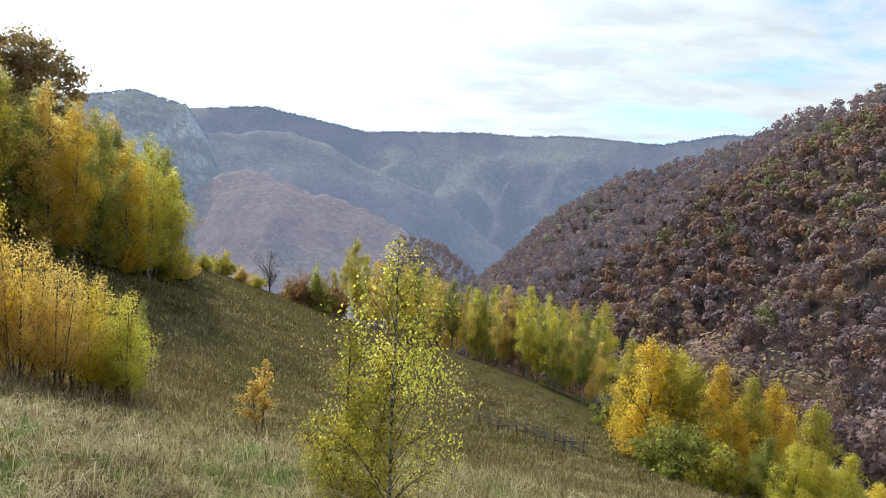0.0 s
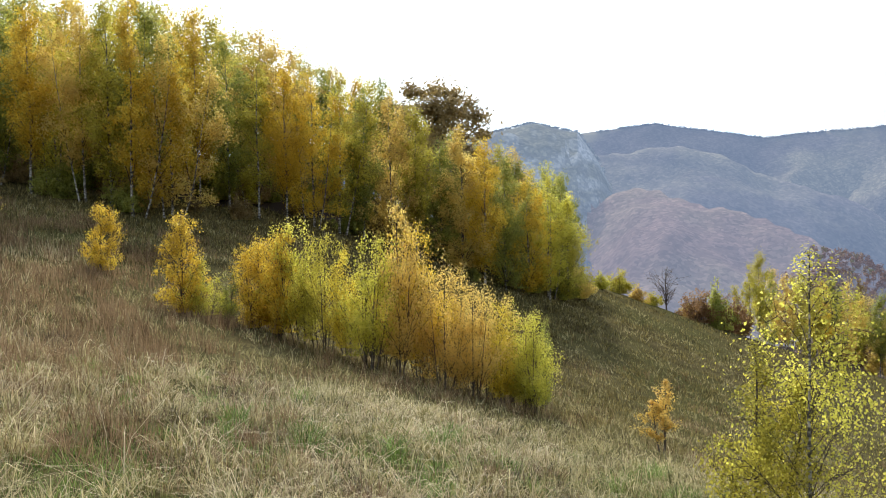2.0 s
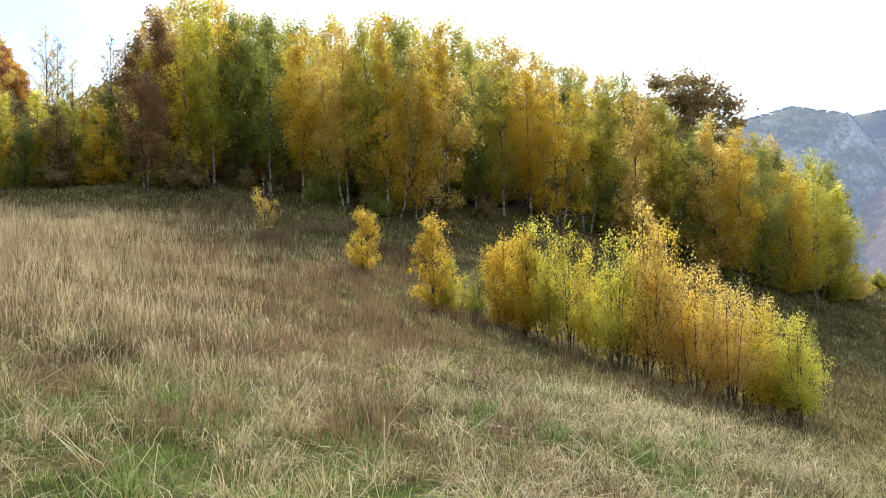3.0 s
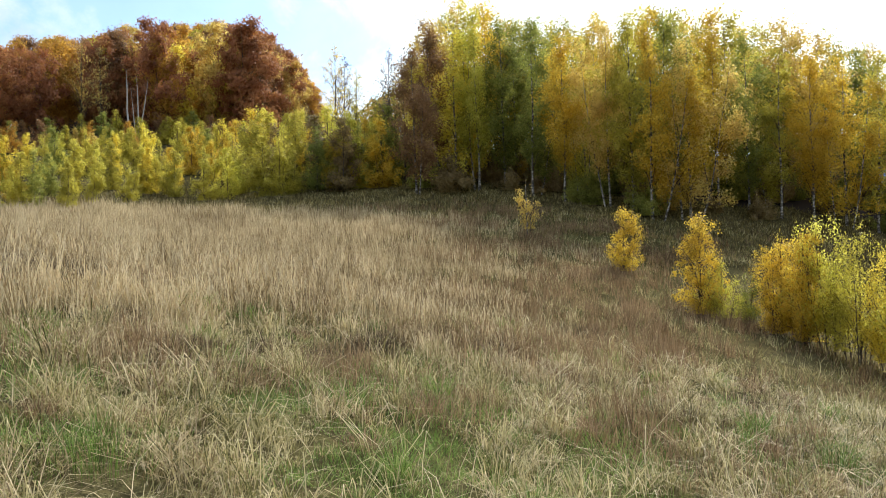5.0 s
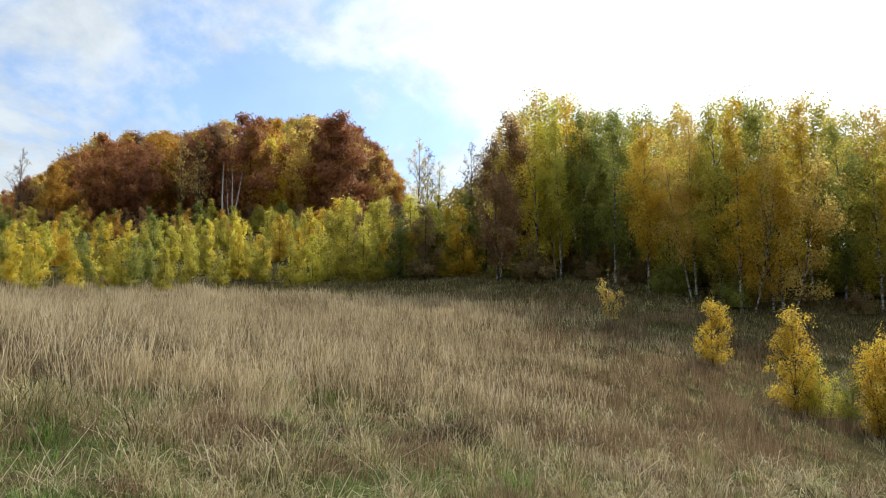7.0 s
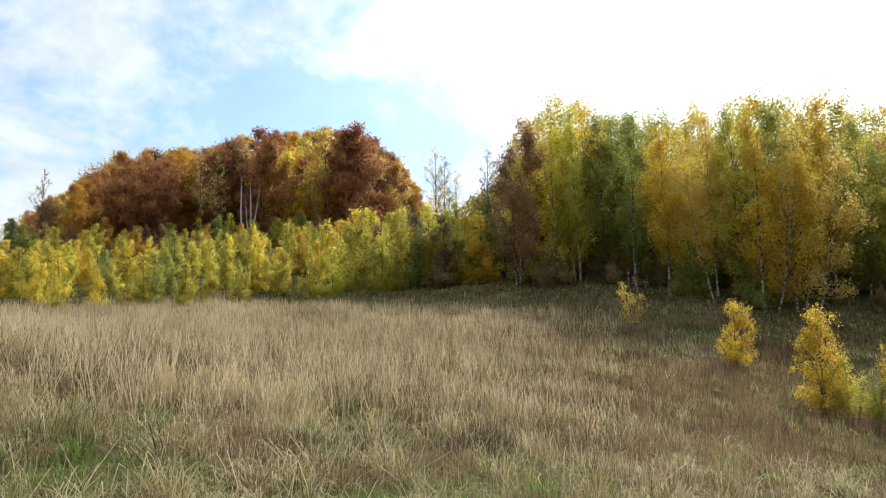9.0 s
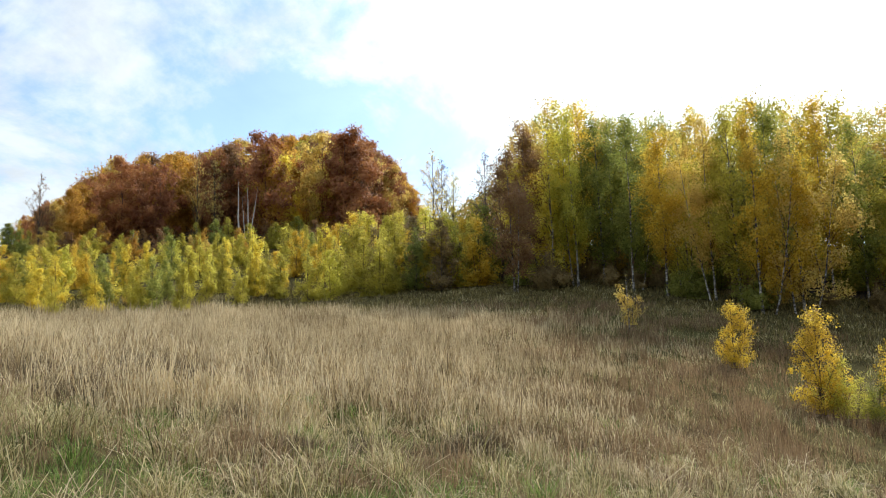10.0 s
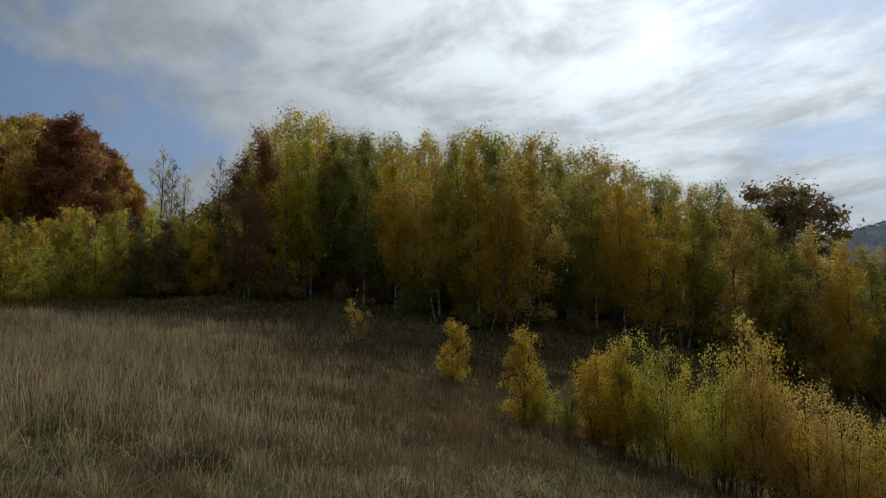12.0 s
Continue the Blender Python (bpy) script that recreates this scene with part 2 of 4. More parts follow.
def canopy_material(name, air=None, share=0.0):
    """Leafless and withered crowns of a far wood: each tree has its own grey, brown, rust or olive; air puts haze in as
    a glow.
    """
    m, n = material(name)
    tint = n.add("ShaderNodeAttribute")
    tint.attribute_name = "tint"
    island = n.add("ShaderNodeNewGeometry").outputs["Random Per Island"]
    place = n.add("ShaderNodeTexCoord").outputs["Object"]
    drift = n.noise(place, 0.007, 4.0)
    value = n.math("ADD", n.math("MULTIPLY", tint.outputs["Fac"], 0.8), n.math("MULTIPLY", n.math("SUBTRACT", drift, 0.45), 1.1), True)
    # the lilac greys are bare twigs and also stand in for haze
    colour = n.ramp(value, [(0.0, (0.15, 0.122, 0.128)), (0.3, (0.245, 0.18, 0.175)), (0.5, (0.21, 0.135, 0.118)), (0.66, (0.285, 0.17, 0.11)), (0.80, (0.26, 0.205, 0.13)), (0.92, (0.18, 0.19, 0.09)), (1.0, (0.33, 0.30, 0.13))])
    colour = n.mix(1.0, colour, n.ramp(island, [(0.0, 1.08), (1.0, 1.35)]), "MULTIPLY")
    body = n.add("ShaderNodeBsdfDiffuse", (0, colour))
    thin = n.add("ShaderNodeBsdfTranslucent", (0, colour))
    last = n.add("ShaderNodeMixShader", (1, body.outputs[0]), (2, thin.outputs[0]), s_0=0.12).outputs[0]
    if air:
        # haze painted as an even glow over the crowns
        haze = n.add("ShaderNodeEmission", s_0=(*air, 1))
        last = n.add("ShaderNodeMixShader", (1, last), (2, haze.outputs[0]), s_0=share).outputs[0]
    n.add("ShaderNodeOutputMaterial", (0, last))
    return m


CANOPY = canopy_material("bare autumn crowns")
FAR_CANOPY = canopy_material("bare autumn crowns with haze painted in", (0.27, 0.27, 0.34), 0.2)

# ---- the lie of the land ----


def smooth(a, b, v):
    """0 at a, 1 at b."""
    t = np.clip((v - a) / (b - a), 0, 1)
    return t * t * (3 - 2 * t)


def ripple(x, y, size, seed, octaves=4):
    """Soft random swells, about -1 to 1."""
    rng = np.random.default_rng(seed)
    total, gain = 0.0, 1.0
    for _ in range(octaves):
        for _ in range(3):
            a, p = rng.uniform(0, 2 * np.pi, 2)
            k = 2 * np.pi / size * rng.uniform(0.7, 1.3)
            total = total + gain * np.sin(k * (x * np.cos(a) + y * np.sin(a)) + p + 0.8 * np.sin(k * 0.6 * (x * np.sin(a) - y * np.cos(a)) + p * 2)) / 3
        gain, size = gain * 0.5, size * 0.47
    return total


# swells of the pasture, in metres, on a grid 25 x 27 m wide
SWELLS = [
    (-3.8, -1.6, -1.6, 0.7, 1.6, 0.8),
    (-1.1, -0.9, -0.9, 2.7, 2.9, 0.8),
    (-0.1, -1.2, 1.7, -0.3, 2.3, 1.6),
    (2.2, 2.7, 1.9, -3.0, 1.5, -1.2),
    (1.8, 4.4, 2.7, -1.4, 1.5, -2.6),
    (0.4, 1.6, 1.8, 1.8, 2.1, -1.4),
]


def pasture(x, y):
    z = -5.307 + -0.225 * x + -0.141 * y
    for j, row in enumerate(SWELLS):
        for i, amount in enumerate(row):
            z = z + amount * np.exp(-((x + 80 - 25 * i) ** 2 + (y + 35 - 27 * j) ** 2) / 882.0)
    z = z + 7 * np.exp(-((x + 190) ** 2 + (y - 25) ** 2) / 6000.0) - 22 * np.exp(-((x + 170) ** 2 + (y + 60) ** 2) / 4500.0)
    z = z + 0.05 * ripple(x, y, 1.7, 8, 2) * np.clip(np.hypot(x, y) / 4 - 0.4, 0, 1) * np.clip(2 - np.hypot(x, y) / 25, 0, 1)
    return z + 0.10 * ripple(x, y, 7.0, 3, 3) * np.clip(np.hypot(x, y) / 6 - 0.3, 0, 1)


def tent(r, crest_r, crest_z, front, back):
    """A ridge crossing the line of sight: rises to its crest, then falls."""
    gap = r - crest_r
    return crest_z - np.where(gap < 0, -gap * front, gap * back) + 0.0


def mountains(x, y):
    """The ravine, the wooded slope across it, the spurs and the far range; also which of them it is."""
    r, az = np.hypot(x, y), np.degrees(np.arctan2(-x, y))
    up = np.interp(az, [-180, -60, -30, 30, 55, 180], [0, -15, -95, -95, 0, 0])
    floor = up - smooth(150, 700, r) * np.interp(az, [-60, -28, -3, 30, 50], [0, 10, 35, 35, 0]) + ripple(x, y, 300.0, 11) * 4
    cz = np.interp(az, [-60, -40, -29, -24.3, -21.6, -18.4, -12.7, -8.8, -2.9, 3], [9, 10, 8.4, 6.9, 5.6, 4.5, 2.7, 0.6, -5.0, -10])
    cr = np.interp(az, [-60, -29, -21.6, -12.7, -2.9, 3], [420, 560, 690, 830, 1000, 1050])
    gully = ripple(x, y, 190.0, 21) * 17 * smooth(160, 320, r)
    slope_z = EYE + cr * np.tan(np.radians(cz))
    foot = np.interp(az, [-60, -29, -12, 3], [150, 170, 330, 650])
    front = np.maximum((slope_z + 92) / np.maximum(cr - foot, 60), 0.05)
    wooded = tent(r, cr, slope_z, front, 0.35) + gully * np.clip(np.abs(cr - r) / 160, 0.12, 1)
    dr = cr * np.interp(az, [-29, -12, -3], [0.86, 0.74, 0.78])
    dz = EYE + dr * np.tan(np.radians(np.interp(az, [-60, -29, -24, -18.4, -14.9, -8.8, -4.9, -1], [8, 7.0, 5.5, 3.9, 1.3, -2.1, -4.3, -8])))
    nearer = tent(r, dr, dz, np.maximum((dz + 92) / np.maximum(dr - foot, 60), 0.05), 0.5) + gully * np.clip(np.abs(dr - r) / 160, 0.12, 1)
    wooded = np.maximum(wooded - 30 * smooth(0, 260, cr - r) * smooth(-26, -20, az), nearer)
    s1 = tent(r, np.interp(az, [-4, 14], [1000, 1300]), EYE + np.interp(az, [-4, 14], [1000, 1300]) * np.tan(np.radians(np.interp(az, [-4, -1, 5, 10, 12.6, 14.5, 16.5, 19, 24], [-6, -3.2, -0.4, 1.7, 3.0, 2.9, 1.6, -0.6, -2]))), 0.33, 0.7) + ripple(x, y, 300.0, 31, 3) * 12
    s2 = tent(r, 1650, EYE + 1650 * np.tan(np.radians(np.interp(az, [-9, -4, 0, 4, 8, 11, 14], [-5, -1.6, 0.9, 2.9, 4.5, 5.3, 5.0]))), 0.4, 0.7) + ripple(x, y, 260.0, 41) * 14
    fz = np.interp(az, [-60, -30, -24, -19.8, -15.3, -8.6, -5.7, -2.5, 3.3, 5.8, 9.5, 13, 18.4, 40], [5, 6, 6.2, 6.3, 5.6, 6.1, 5.9, 6.1, 5.9, 5.75, 6.5, 7.1, 6.6, 4])
    warp = ripple(x, y, 700.0, 52) * 1.6
    spurs = (1 - np.abs(np.sin(az * 0.33 + warp - r * 0.002))) * 120 + (1 - np.abs(np.sin(az * 0.9 + warp * 1.3 - r * 0.005))) * 35 - 60
    far = spurs * smooth(2480, 2000, r) + tent(r, 2500, EYE + 2500 * np.tan(np.radians(fz)) + ripple(x, y, 160.0, 55, 2) * 2, 0.6, 0.3) + ripple(x, y, 520.0, 51) * 34 * np.clip((2500 - r) / 500, 0, 1)
    az2 = [9, 14, 17, 18.4, 21.7, 25.3, 32, 50]
    ar = 1500 + 0 * r
    ac = EYE + ar * np.tan(np.radians(np.interp(az, az2, [-8, -1.5, 4.8, 6.75, 7.45, 6.8, 6.2, 4])))
    cliff = ac - np.where(r < ar, np.minimum((ar - r) * 0.28, 40) + np.clip(ar - r - 140, 0, 70) * 1.3 + np.clip(ar - r - 210, 0, None) * 0.5, (r - ar) * 0.4) + ripple(x, y, 170.0, 61) * 16 * np.clip((ar - r) / 120, 0, 1)
    layers = np.stack([floor, wooded, s1, s2, far, cliff])
    which = layers.argmax(0)
    return layers.max(0), which


def height(x, y):
    x, y = np.asarray(x, float), np.asarray(y, float)
    r, az = np.hypot(x, y), np.degrees(np.arctan2(-x, y))
    start = np.interp(az, [-60, -35, -10, 20, 40, 60, 84, 94, 120], [140, 95, 115, 125, 160, 300, 260, 130, 120])
    blend = smooth(start, start + np.interp(az, [-60, -35, 20, 50, 80, 110], [90, 70, 120, 150, 200, 90]), r)
    return pasture(x, y) * (1 - blend) + mountains(x, y)[0] * blend


def spot(az, r):
    """The point of the ground r metres away, az degrees left of +y."""
    x, y = -math.sin(radians(az)) * r, math.cos(radians(az)) * r
    return Vector((x, y, float(height(x, y))))


def sheet(name, az_list, r_list, mat, drop=0.0):
    a, r = np.meshgrid(np.radians(az_list), r_list, indexing="ij")
    x, y = -np.sin(a) * r, np.cos(a) * r
    z = height(x, y) - drop
    na, nr = a.shape
    idx = np.arange(na * nr).reshape(na, nr)
    quads = np.stack([idx[:-1, :-1], idx[:-1, 1:], idx[1:, 1:], idx[1:, :-1]], -1).reshape(-1, 4)
    return quad_mesh(name, np.stack([x, y, z], -1).reshape(-1, 3), quads, mat, True)


def quad_mesh(name, verts, faces, mat, soft=False):
    """A mesh from arrays: faces is (n, 3) or (n, 4)."""
    me = bpy.data.meshes.new(name)
    k = faces.shape[1]
    me.vertices.add(len(verts))
    me.vertices.foreach_set("co", np.ascontiguousarray(verts, np.float32).ravel())
    me.loops.add(faces.size)
    me.loops.foreach_set("vertex_index", np.ascontiguousarray(faces, np.int32).ravel())
    me.polygons.add(len(faces))
    me.polygons.foreach_set("loop_start", np.arange(0, faces.size, k, dtype=np.int32))
    me.polygons.foreach_set("use_smooth", np.full(len(faces), soft))
    me.update(calc_edges=True)
    me.materials.append(mat)
    return me


view_az = np.concatenate([np.arange(-44, 116, 0.5), np.arange(116, 317, 4.0), [316]])
ground = new("ground", sheet("ground", view_az, np.concatenate([[0.0], np.geomspace(0.8, 500, 185), np.arange(515, 1066, 15)]), GROUND))
tagged(ground, "uneven hillside pasture of dry straw and green grass", "ground", kind="structure")
ground.data.materials.append(FLOOR)
# woods floor where the pasture ends
mid_r = np.array([p.center.to_2d().length for p in ground.data.polygons])
mid_a = np.array([math.degrees(math.atan2(-p.center.x, p.center.y)) for p in ground.data.polygons])
ground.data.polygons.foreach_set("material_index", ((mid_r > np.interp(mid_a, [-60, -30, -10, 18, 30, 50, 68, 78, 110], [110, 75, 112, 125, 64, 55, 66, 100, 100])) & (mid_a < 115) & (mid_a > -60)).astype(np.int32))
gp = np.array([p.center for p in ground.data.polygons])
slots = np.zeros(len(gp), np.int32)
ground.data.polygons.foreach_get("material_index", slots)
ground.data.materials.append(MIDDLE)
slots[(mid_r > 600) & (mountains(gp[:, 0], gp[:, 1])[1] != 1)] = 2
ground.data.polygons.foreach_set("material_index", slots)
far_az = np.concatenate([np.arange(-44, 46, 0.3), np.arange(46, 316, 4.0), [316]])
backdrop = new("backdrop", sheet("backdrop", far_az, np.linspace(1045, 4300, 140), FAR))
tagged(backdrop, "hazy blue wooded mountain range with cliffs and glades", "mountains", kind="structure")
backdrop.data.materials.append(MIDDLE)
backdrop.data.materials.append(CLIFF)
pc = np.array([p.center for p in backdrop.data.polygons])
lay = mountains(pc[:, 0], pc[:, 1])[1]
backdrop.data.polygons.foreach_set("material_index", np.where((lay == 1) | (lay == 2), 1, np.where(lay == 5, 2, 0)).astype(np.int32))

# ---- trees ----


def tube(points, radii, sides=5):
    """Vertices and quads of a tapered tube along points."""
    p = np.asarray(points, float)
    d = np.gradient(p, axis=0)
    d /= np.linalg.norm(d, axis=1, keepdims=True) + 1e-9
    ref = np.where(np.abs(d[:, 2:3]) > 0.9, [[1.0, 0, 0]], [[0, 0, 1.0]])
    u = np.cross(d, ref)
    u /= np.linalg.norm(u, axis=1, keepdims=True) + 1e-9
    v = np.cross(d, u)
    a = np.linspace(0, 2 * np.pi, sides, endpoint=False)
    ring = p[:, None] + np.asarray(radii)[:, None, None] * (np.cos(a)[None, :, None] * u[:, None] + np.sin(a)[None, :, None] * v[:, None])
    idx = np.arange(len(p) * sides).reshape(len(p), sides)
    nxt = np.roll(idx, -1, 1)
    quads = np.stack([idx[:-1], nxt[:-1], nxt[1:], idx[1:]], -1).reshape(-1, 4)
    return ring.reshape(-1, 3), quads


def joined(pieces):
    verts, faces, base = [], [], 0
    for v, f in pieces:
        verts.append(v), faces.append(f + base)
        base += len(v)
    return np.concatenate(verts), np.concatenate(faces)


def leaf_cards(rng, at, size, squash=0.75, outward=None, corners=3, loose=1.0):
    """Small pointed leaves at the given points, each facing the way of outward, more or less loosely; close by they have four corners."""
    n = len(at)
    u = rng.normal(size=(n, 3))
    u = u - outward * (u * outward).sum(1, keepdims=True) * (1 - 0.4 * loose)
    u /= np.linalg.norm(u, axis=1, keepdims=True)
    v = np.cross(outward + rng.normal(0, 0.45 * loose, (n, 3)), u)
    v /= np.linalg.norm(v, axis=1, keepdims=True) + 1e-9
    s = (size * rng.uniform(0.6, 1.4, n))[:, None]
    if corners == 3:
        verts = np.stack([at - u * s * 0.5 + v * s * squash * 0.5, at - u * s * 0.5 - v * s * squash * 0.5, at + u * s * 0.6], 1)
    else:
        verts = np.stack([at - u * s * 0.5, at - v * s * squash * 0.5, at + u * s * 0.5, at + v * s * squash * 0.5], 1)
    away = (np.cross(verts[:, 1] - verts[:, 0], verts[:, 2] - verts[:, 0]) * outward).sum(1) < 0
    verts[away] = verts[away][:, ::-1]
    return verts.reshape(-1, 3), np.arange(corners * n).reshape(n, corners)


def rounded(me, normals, corners):
    """Leaves take the light of the tuft that they belong to, not each its own."""
    me.normals_split_custom_set(np.repeat(normals, corners, 0).astype(np.float32))
    return me


def unit(v):
    return v / (np.linalg.norm(v, axis=-1, keepdims=True) + 1e-9)


def part(name, me, parent, label=""):
    ob = new(name, me)
    ob.parent = parent
    if label:
        ob["label"] = label
    return ob


def grow(seed, tall, base, spread, limbs, leaves, leaf, rise=55, droop=0.25, stems=1, peak=0.3, trunk=0.011, bend=0.03, twigs=3, bark=None, fill=0.5, thin=1.0, stem_gap=0.0, lean=0.0, full=0.75, slim=0.33, corners=3, clump=0.0, per=36, hang=0.9):
    """Arrays of a broadleaved tree: trunk, branches and leaves. base: where the crown starts (share of the height); peak: where it is widest."""
    rng = np.random.default_rng(seed)
    trunks, branches, points = [], [], []
    for s in range(stems):
        high = tall * (1 if s == 0 else rng.uniform(0.6, 0.95))
        tilt = rng.uniform(0, 2 * np.pi)
        away = (lean if s == 0 else lean + rng.uniform(0.05, 0.22)) if stems > 1 else lean
        t = np.linspace(0, 1, 9)
        sway = np.cumsum(rng.normal(0, bend * high / 9, (9, 2)), 0)
        sway -= sway[0]
        line = np.stack([sway[:, 0] + np.cos(tilt) * (stem_gap * rng.uniform(0.3, 1) * (s > 0) + away * high * t ** 0.8),
                         sway[:, 1] + np.sin(tilt) * (stem_gap * rng.uniform(0.3, 1) * (s > 0) + away * high * t ** 0.8), t * high - 0.25 * (1 - t)], 1)
        rad = trunk * high * (1 - t) ** 0.85 * (0.75 if s else 1) + 0.007
        rad[0] *= 1.35
        trunks.append(tube(line, rad, 7))
        share = max(4, limbs // stems)
        for k in range(share):
            q = (k + rng.uniform(0.1, 0.9)) / share
            f = min(base + (1 - base) * q, 0.985)
            reach = spread * (max(np.sin(np.pi * q ** (np.log(0.5) / np.log(peak))), 0.0) ** full * 0.9 + 0.14 * (1 - q)) * rng.uniform(0.55, 1.12)
            reach = max(reach, 0.06 * spread) * (1 if stems == 1 else 0.72)
            a = rng.uniform(0, 2 * np.pi)
            low = max(f - reach * np.tan(np.radians(rise + rng.uniform(-12, 12))) / high, min(0.05 + 0.3 * base, f))
            root = np.array([np.interp(low, t, line[:, i]) for i in range(3)])
            tip = np.array([np.interp(f, t, line[:, i]) for i in range(3)]) + np.array([np.cos(a), np.sin(a), 0]) * reach
            m = np.linspace(0, 1, 5)
            out = (tip - root) / (np.linalg.norm(tip - root) + 1e-6)
            limb = root + m[:, None] * (tip - root)
            limb[:, 2] += reach * (0.25 * np.sin(np.pi * m) - droop * m ** 2.2)
            limb += rng.normal(0, 0.04 * reach, (5, 3)) * m[:, None]
            br = np.interp(low, t, rad) * slim * (1 - m * 0.85) + 0.004
            branches.append(tube(limb, br, 3))
            for _ in range(twigs):
                g = rng.uniform(0.3, 1.0)
                start = np.array([np.interp(g, m, limb[:, i]) for i in range(3)])
                aim = rng.normal(size=3) * 0.6 + out * 0.6 - np.array([0, 0, droop * 1.6])
                length = reach * rng.uniform(0.25, 0.5)
                mm = np.linspace(0, 1, 3)
                twig = start + mm[:, None] * aim * length
                twig[:, 2] -= droop * length * mm ** 2
                branches.append(tube(twig, 0.012 * thin * (1 - mm * 0.7), 3))
                points.append((twig, length, 1.0))
            points.append((limb, reach, 1.3))
        points.append((line[5:], high * 0.12, 1.0))
    weight = np.array([p[1] * p[2] + 0.12 * spread for p in points])
    counts = rng.multinomial(leaves, weight / weight.sum())
    cloud = []
    for (line, reach, _), c in zip(points, counts):
        f = rng.uniform(0, 1, c) ** 0.75 * 0.9 + 0.17
        k = np.linspace(0, 1, len(line))
        at = np.stack([np.interp(f, k, line[:, i]) for i in range(3)], 1)
        cloud.append(at + np.clip(rng.normal(0, 1, (c, 3)), -1.8, 1.8) * fill * (0.07 * spread + 0.13 * reach))
    at = np.concatenate(cloud)
    middle, radii = np.array([0, 0, tall * (0.45 + 0.45 * base)]), np.array([spread, spread, tall * (0.55 - 0.45 * base)])
    way = unit((at - middle) / radii)
    shade = rng.random(len(at))
    if clump:
        knots = at[rng.integers(0, len(at), max(leaves // per, 8))]
        own = rng.integers(0, len(knots), len(at))
        swell = rng.uniform(0.55, 1.35, len(knots))[own][:, None]
        off = np.clip(rng.normal(0, 1, at.shape), -1.7, 1.7) * clump * [1, 1, hang] * swell
        tuft = rng.random(len(at)) < 0.88
        at = np.where(tuft[:, None], knots[own] + off, at)
        way = unit((at - middle) / radii) * 0.45 + np.where(tuft[:, None], unit(off), 0) * 0.5
        shade = np.where(tuft, rng.random(len(knots))[own], shade)
    at[:, 2] = np.maximum(at[:, 2], tall * base * 0.4 + 0.05)
    way = unit(way + rng.normal(0, 0.3, at.shape) + [0, 0, 0.12])
    return joined(trunks), joined(branches), (*leaf_cards(rng, at, leaf, outward=way, corners=corners), way, shade)


def tree(name, label, category, bark, leaf_mat, group="", **how):
    """A tree as a thing: trunk, branches and crown under an empty at its foot."""
    (tv, tf), (bv, bf), (lv, lf, way, shade) = grow(**how)
    top = tagged(new(name), label, category, group)
    wood = quad_mesh("trunk", *joined([(tv, tf), (bv, bf)]), bark, True)
    wood.materials.append(TWIG_BARK)
    wood.polygons.foreach_set("material_index", (np.arange(len(tf) + len(bf)) >= len(tf)).astype(np.int32))
    part("trunk", wood, top)
    crown = part("crown", rounded(quad_mesh("crown", lv, lf, leaf_mat, True), way, lf.shape[1]), top)
    crown.data.attributes.new("tuft", "FLOAT", "FACE").data.foreach_set("value", shade.astype(np.float32))
    crown.material_slots[0].link = "OBJECT"
    crown.material_slots[0].material = leaf_mat
    top.location = (0, 0, -900)
    return top


KEPT = []


def plant(model, az, r, scale, turn, leaf="", label="", wide=1.0, sink=0.08, xy=None):
    """A copy of a model tree at its place on the ground; the model itself goes when all are planted."""
    at = spot(az, r) if xy is None else Vector((xy[0], xy[1], float(height(xy[0], xy[1]))))
    at.z -= sink
    m = Matrix.Translation(at) @ Matrix.Rotation(radians(turn), 4, "Z") @ Matrix.Diagonal((scale * wide, scale * wide, scale, 1))
    top = copy_thing(model, m)
    if model not in KEPT:
        KEPT.append(model)
    for ob in top.children:
        if leaf and ob.name.startswith("crown"):
            ob.material_slots[0].material = LEAF[leaf]
    if label:
        top["label"] = label
    return top


WORDS = {"yellow": "bright yellow", "gold": "golden", "ochre": "ochre brown", "olive": "olive yellow", "green": "dull green", "lime": "lime yellow", "russet": "thin russet",
         "red": "red brown", "orange": "orange", "amber": "pale orange", "brown": "withered brown", "wood": "bare grey brown", "conifer": "dark green"}

tall_birches = [tree("birch_tree", "tall birch", "tree", BIRCH_BARK, LEAF["gold"], "birch grove", seed=100 + i, tall=12.0, base=b, spread=s, limbs=40, leaves=12500, leaf=0.125, rise=54, droop=0.35, peak=p, full=0.6, trunk=0.0068, fill=0.75, twigs=2, stems=k, stem_gap=0.9, clump=0.25, per=46, hang=1.25, bend=0.025)
                for i, (b, s, p, k) in enumerate([(0.21, 2.2, 0.42, 2), (0.29, 2.0, 0.46, 1), (0.16, 2.5, 0.38, 3), (0.25, 1.9, 0.48, 2), (0.20, 2.4, 0.50, 1)])]
clump_birches = [tree("birch_tree", "full birch", "tree", BIRCH_BARK, LEAF["gold"], "golden clump", seed=150 + i, tall=10.0, base=0.04, spread=s, limbs=56, leaves=17000, leaf=0.135, rise=58, droop=0.0, peak=0.30, full=0.8, trunk=0.009, fill=0.9, twigs=2, clump=0.28, per=52, hang=1.3)
                 for i, s in enumerate([2.5, 2.1])]
full_birches = [tree("birch_tree", "full birch", "tree", BIRCH_BARK, LEAF["gold"], "birch grove", seed=130 + i, tall=10.0, base=0.08, spread=s, limbs=46, leaves=12500, leaf=0.125, rise=54, droop=0.15, peak=0.36, full=0.65, trunk=0.008, fill=0.9, twigs=2, clump=0.24, per=46, hang=1.2)
                for i, s in enumerate([2.5, 2.1])]
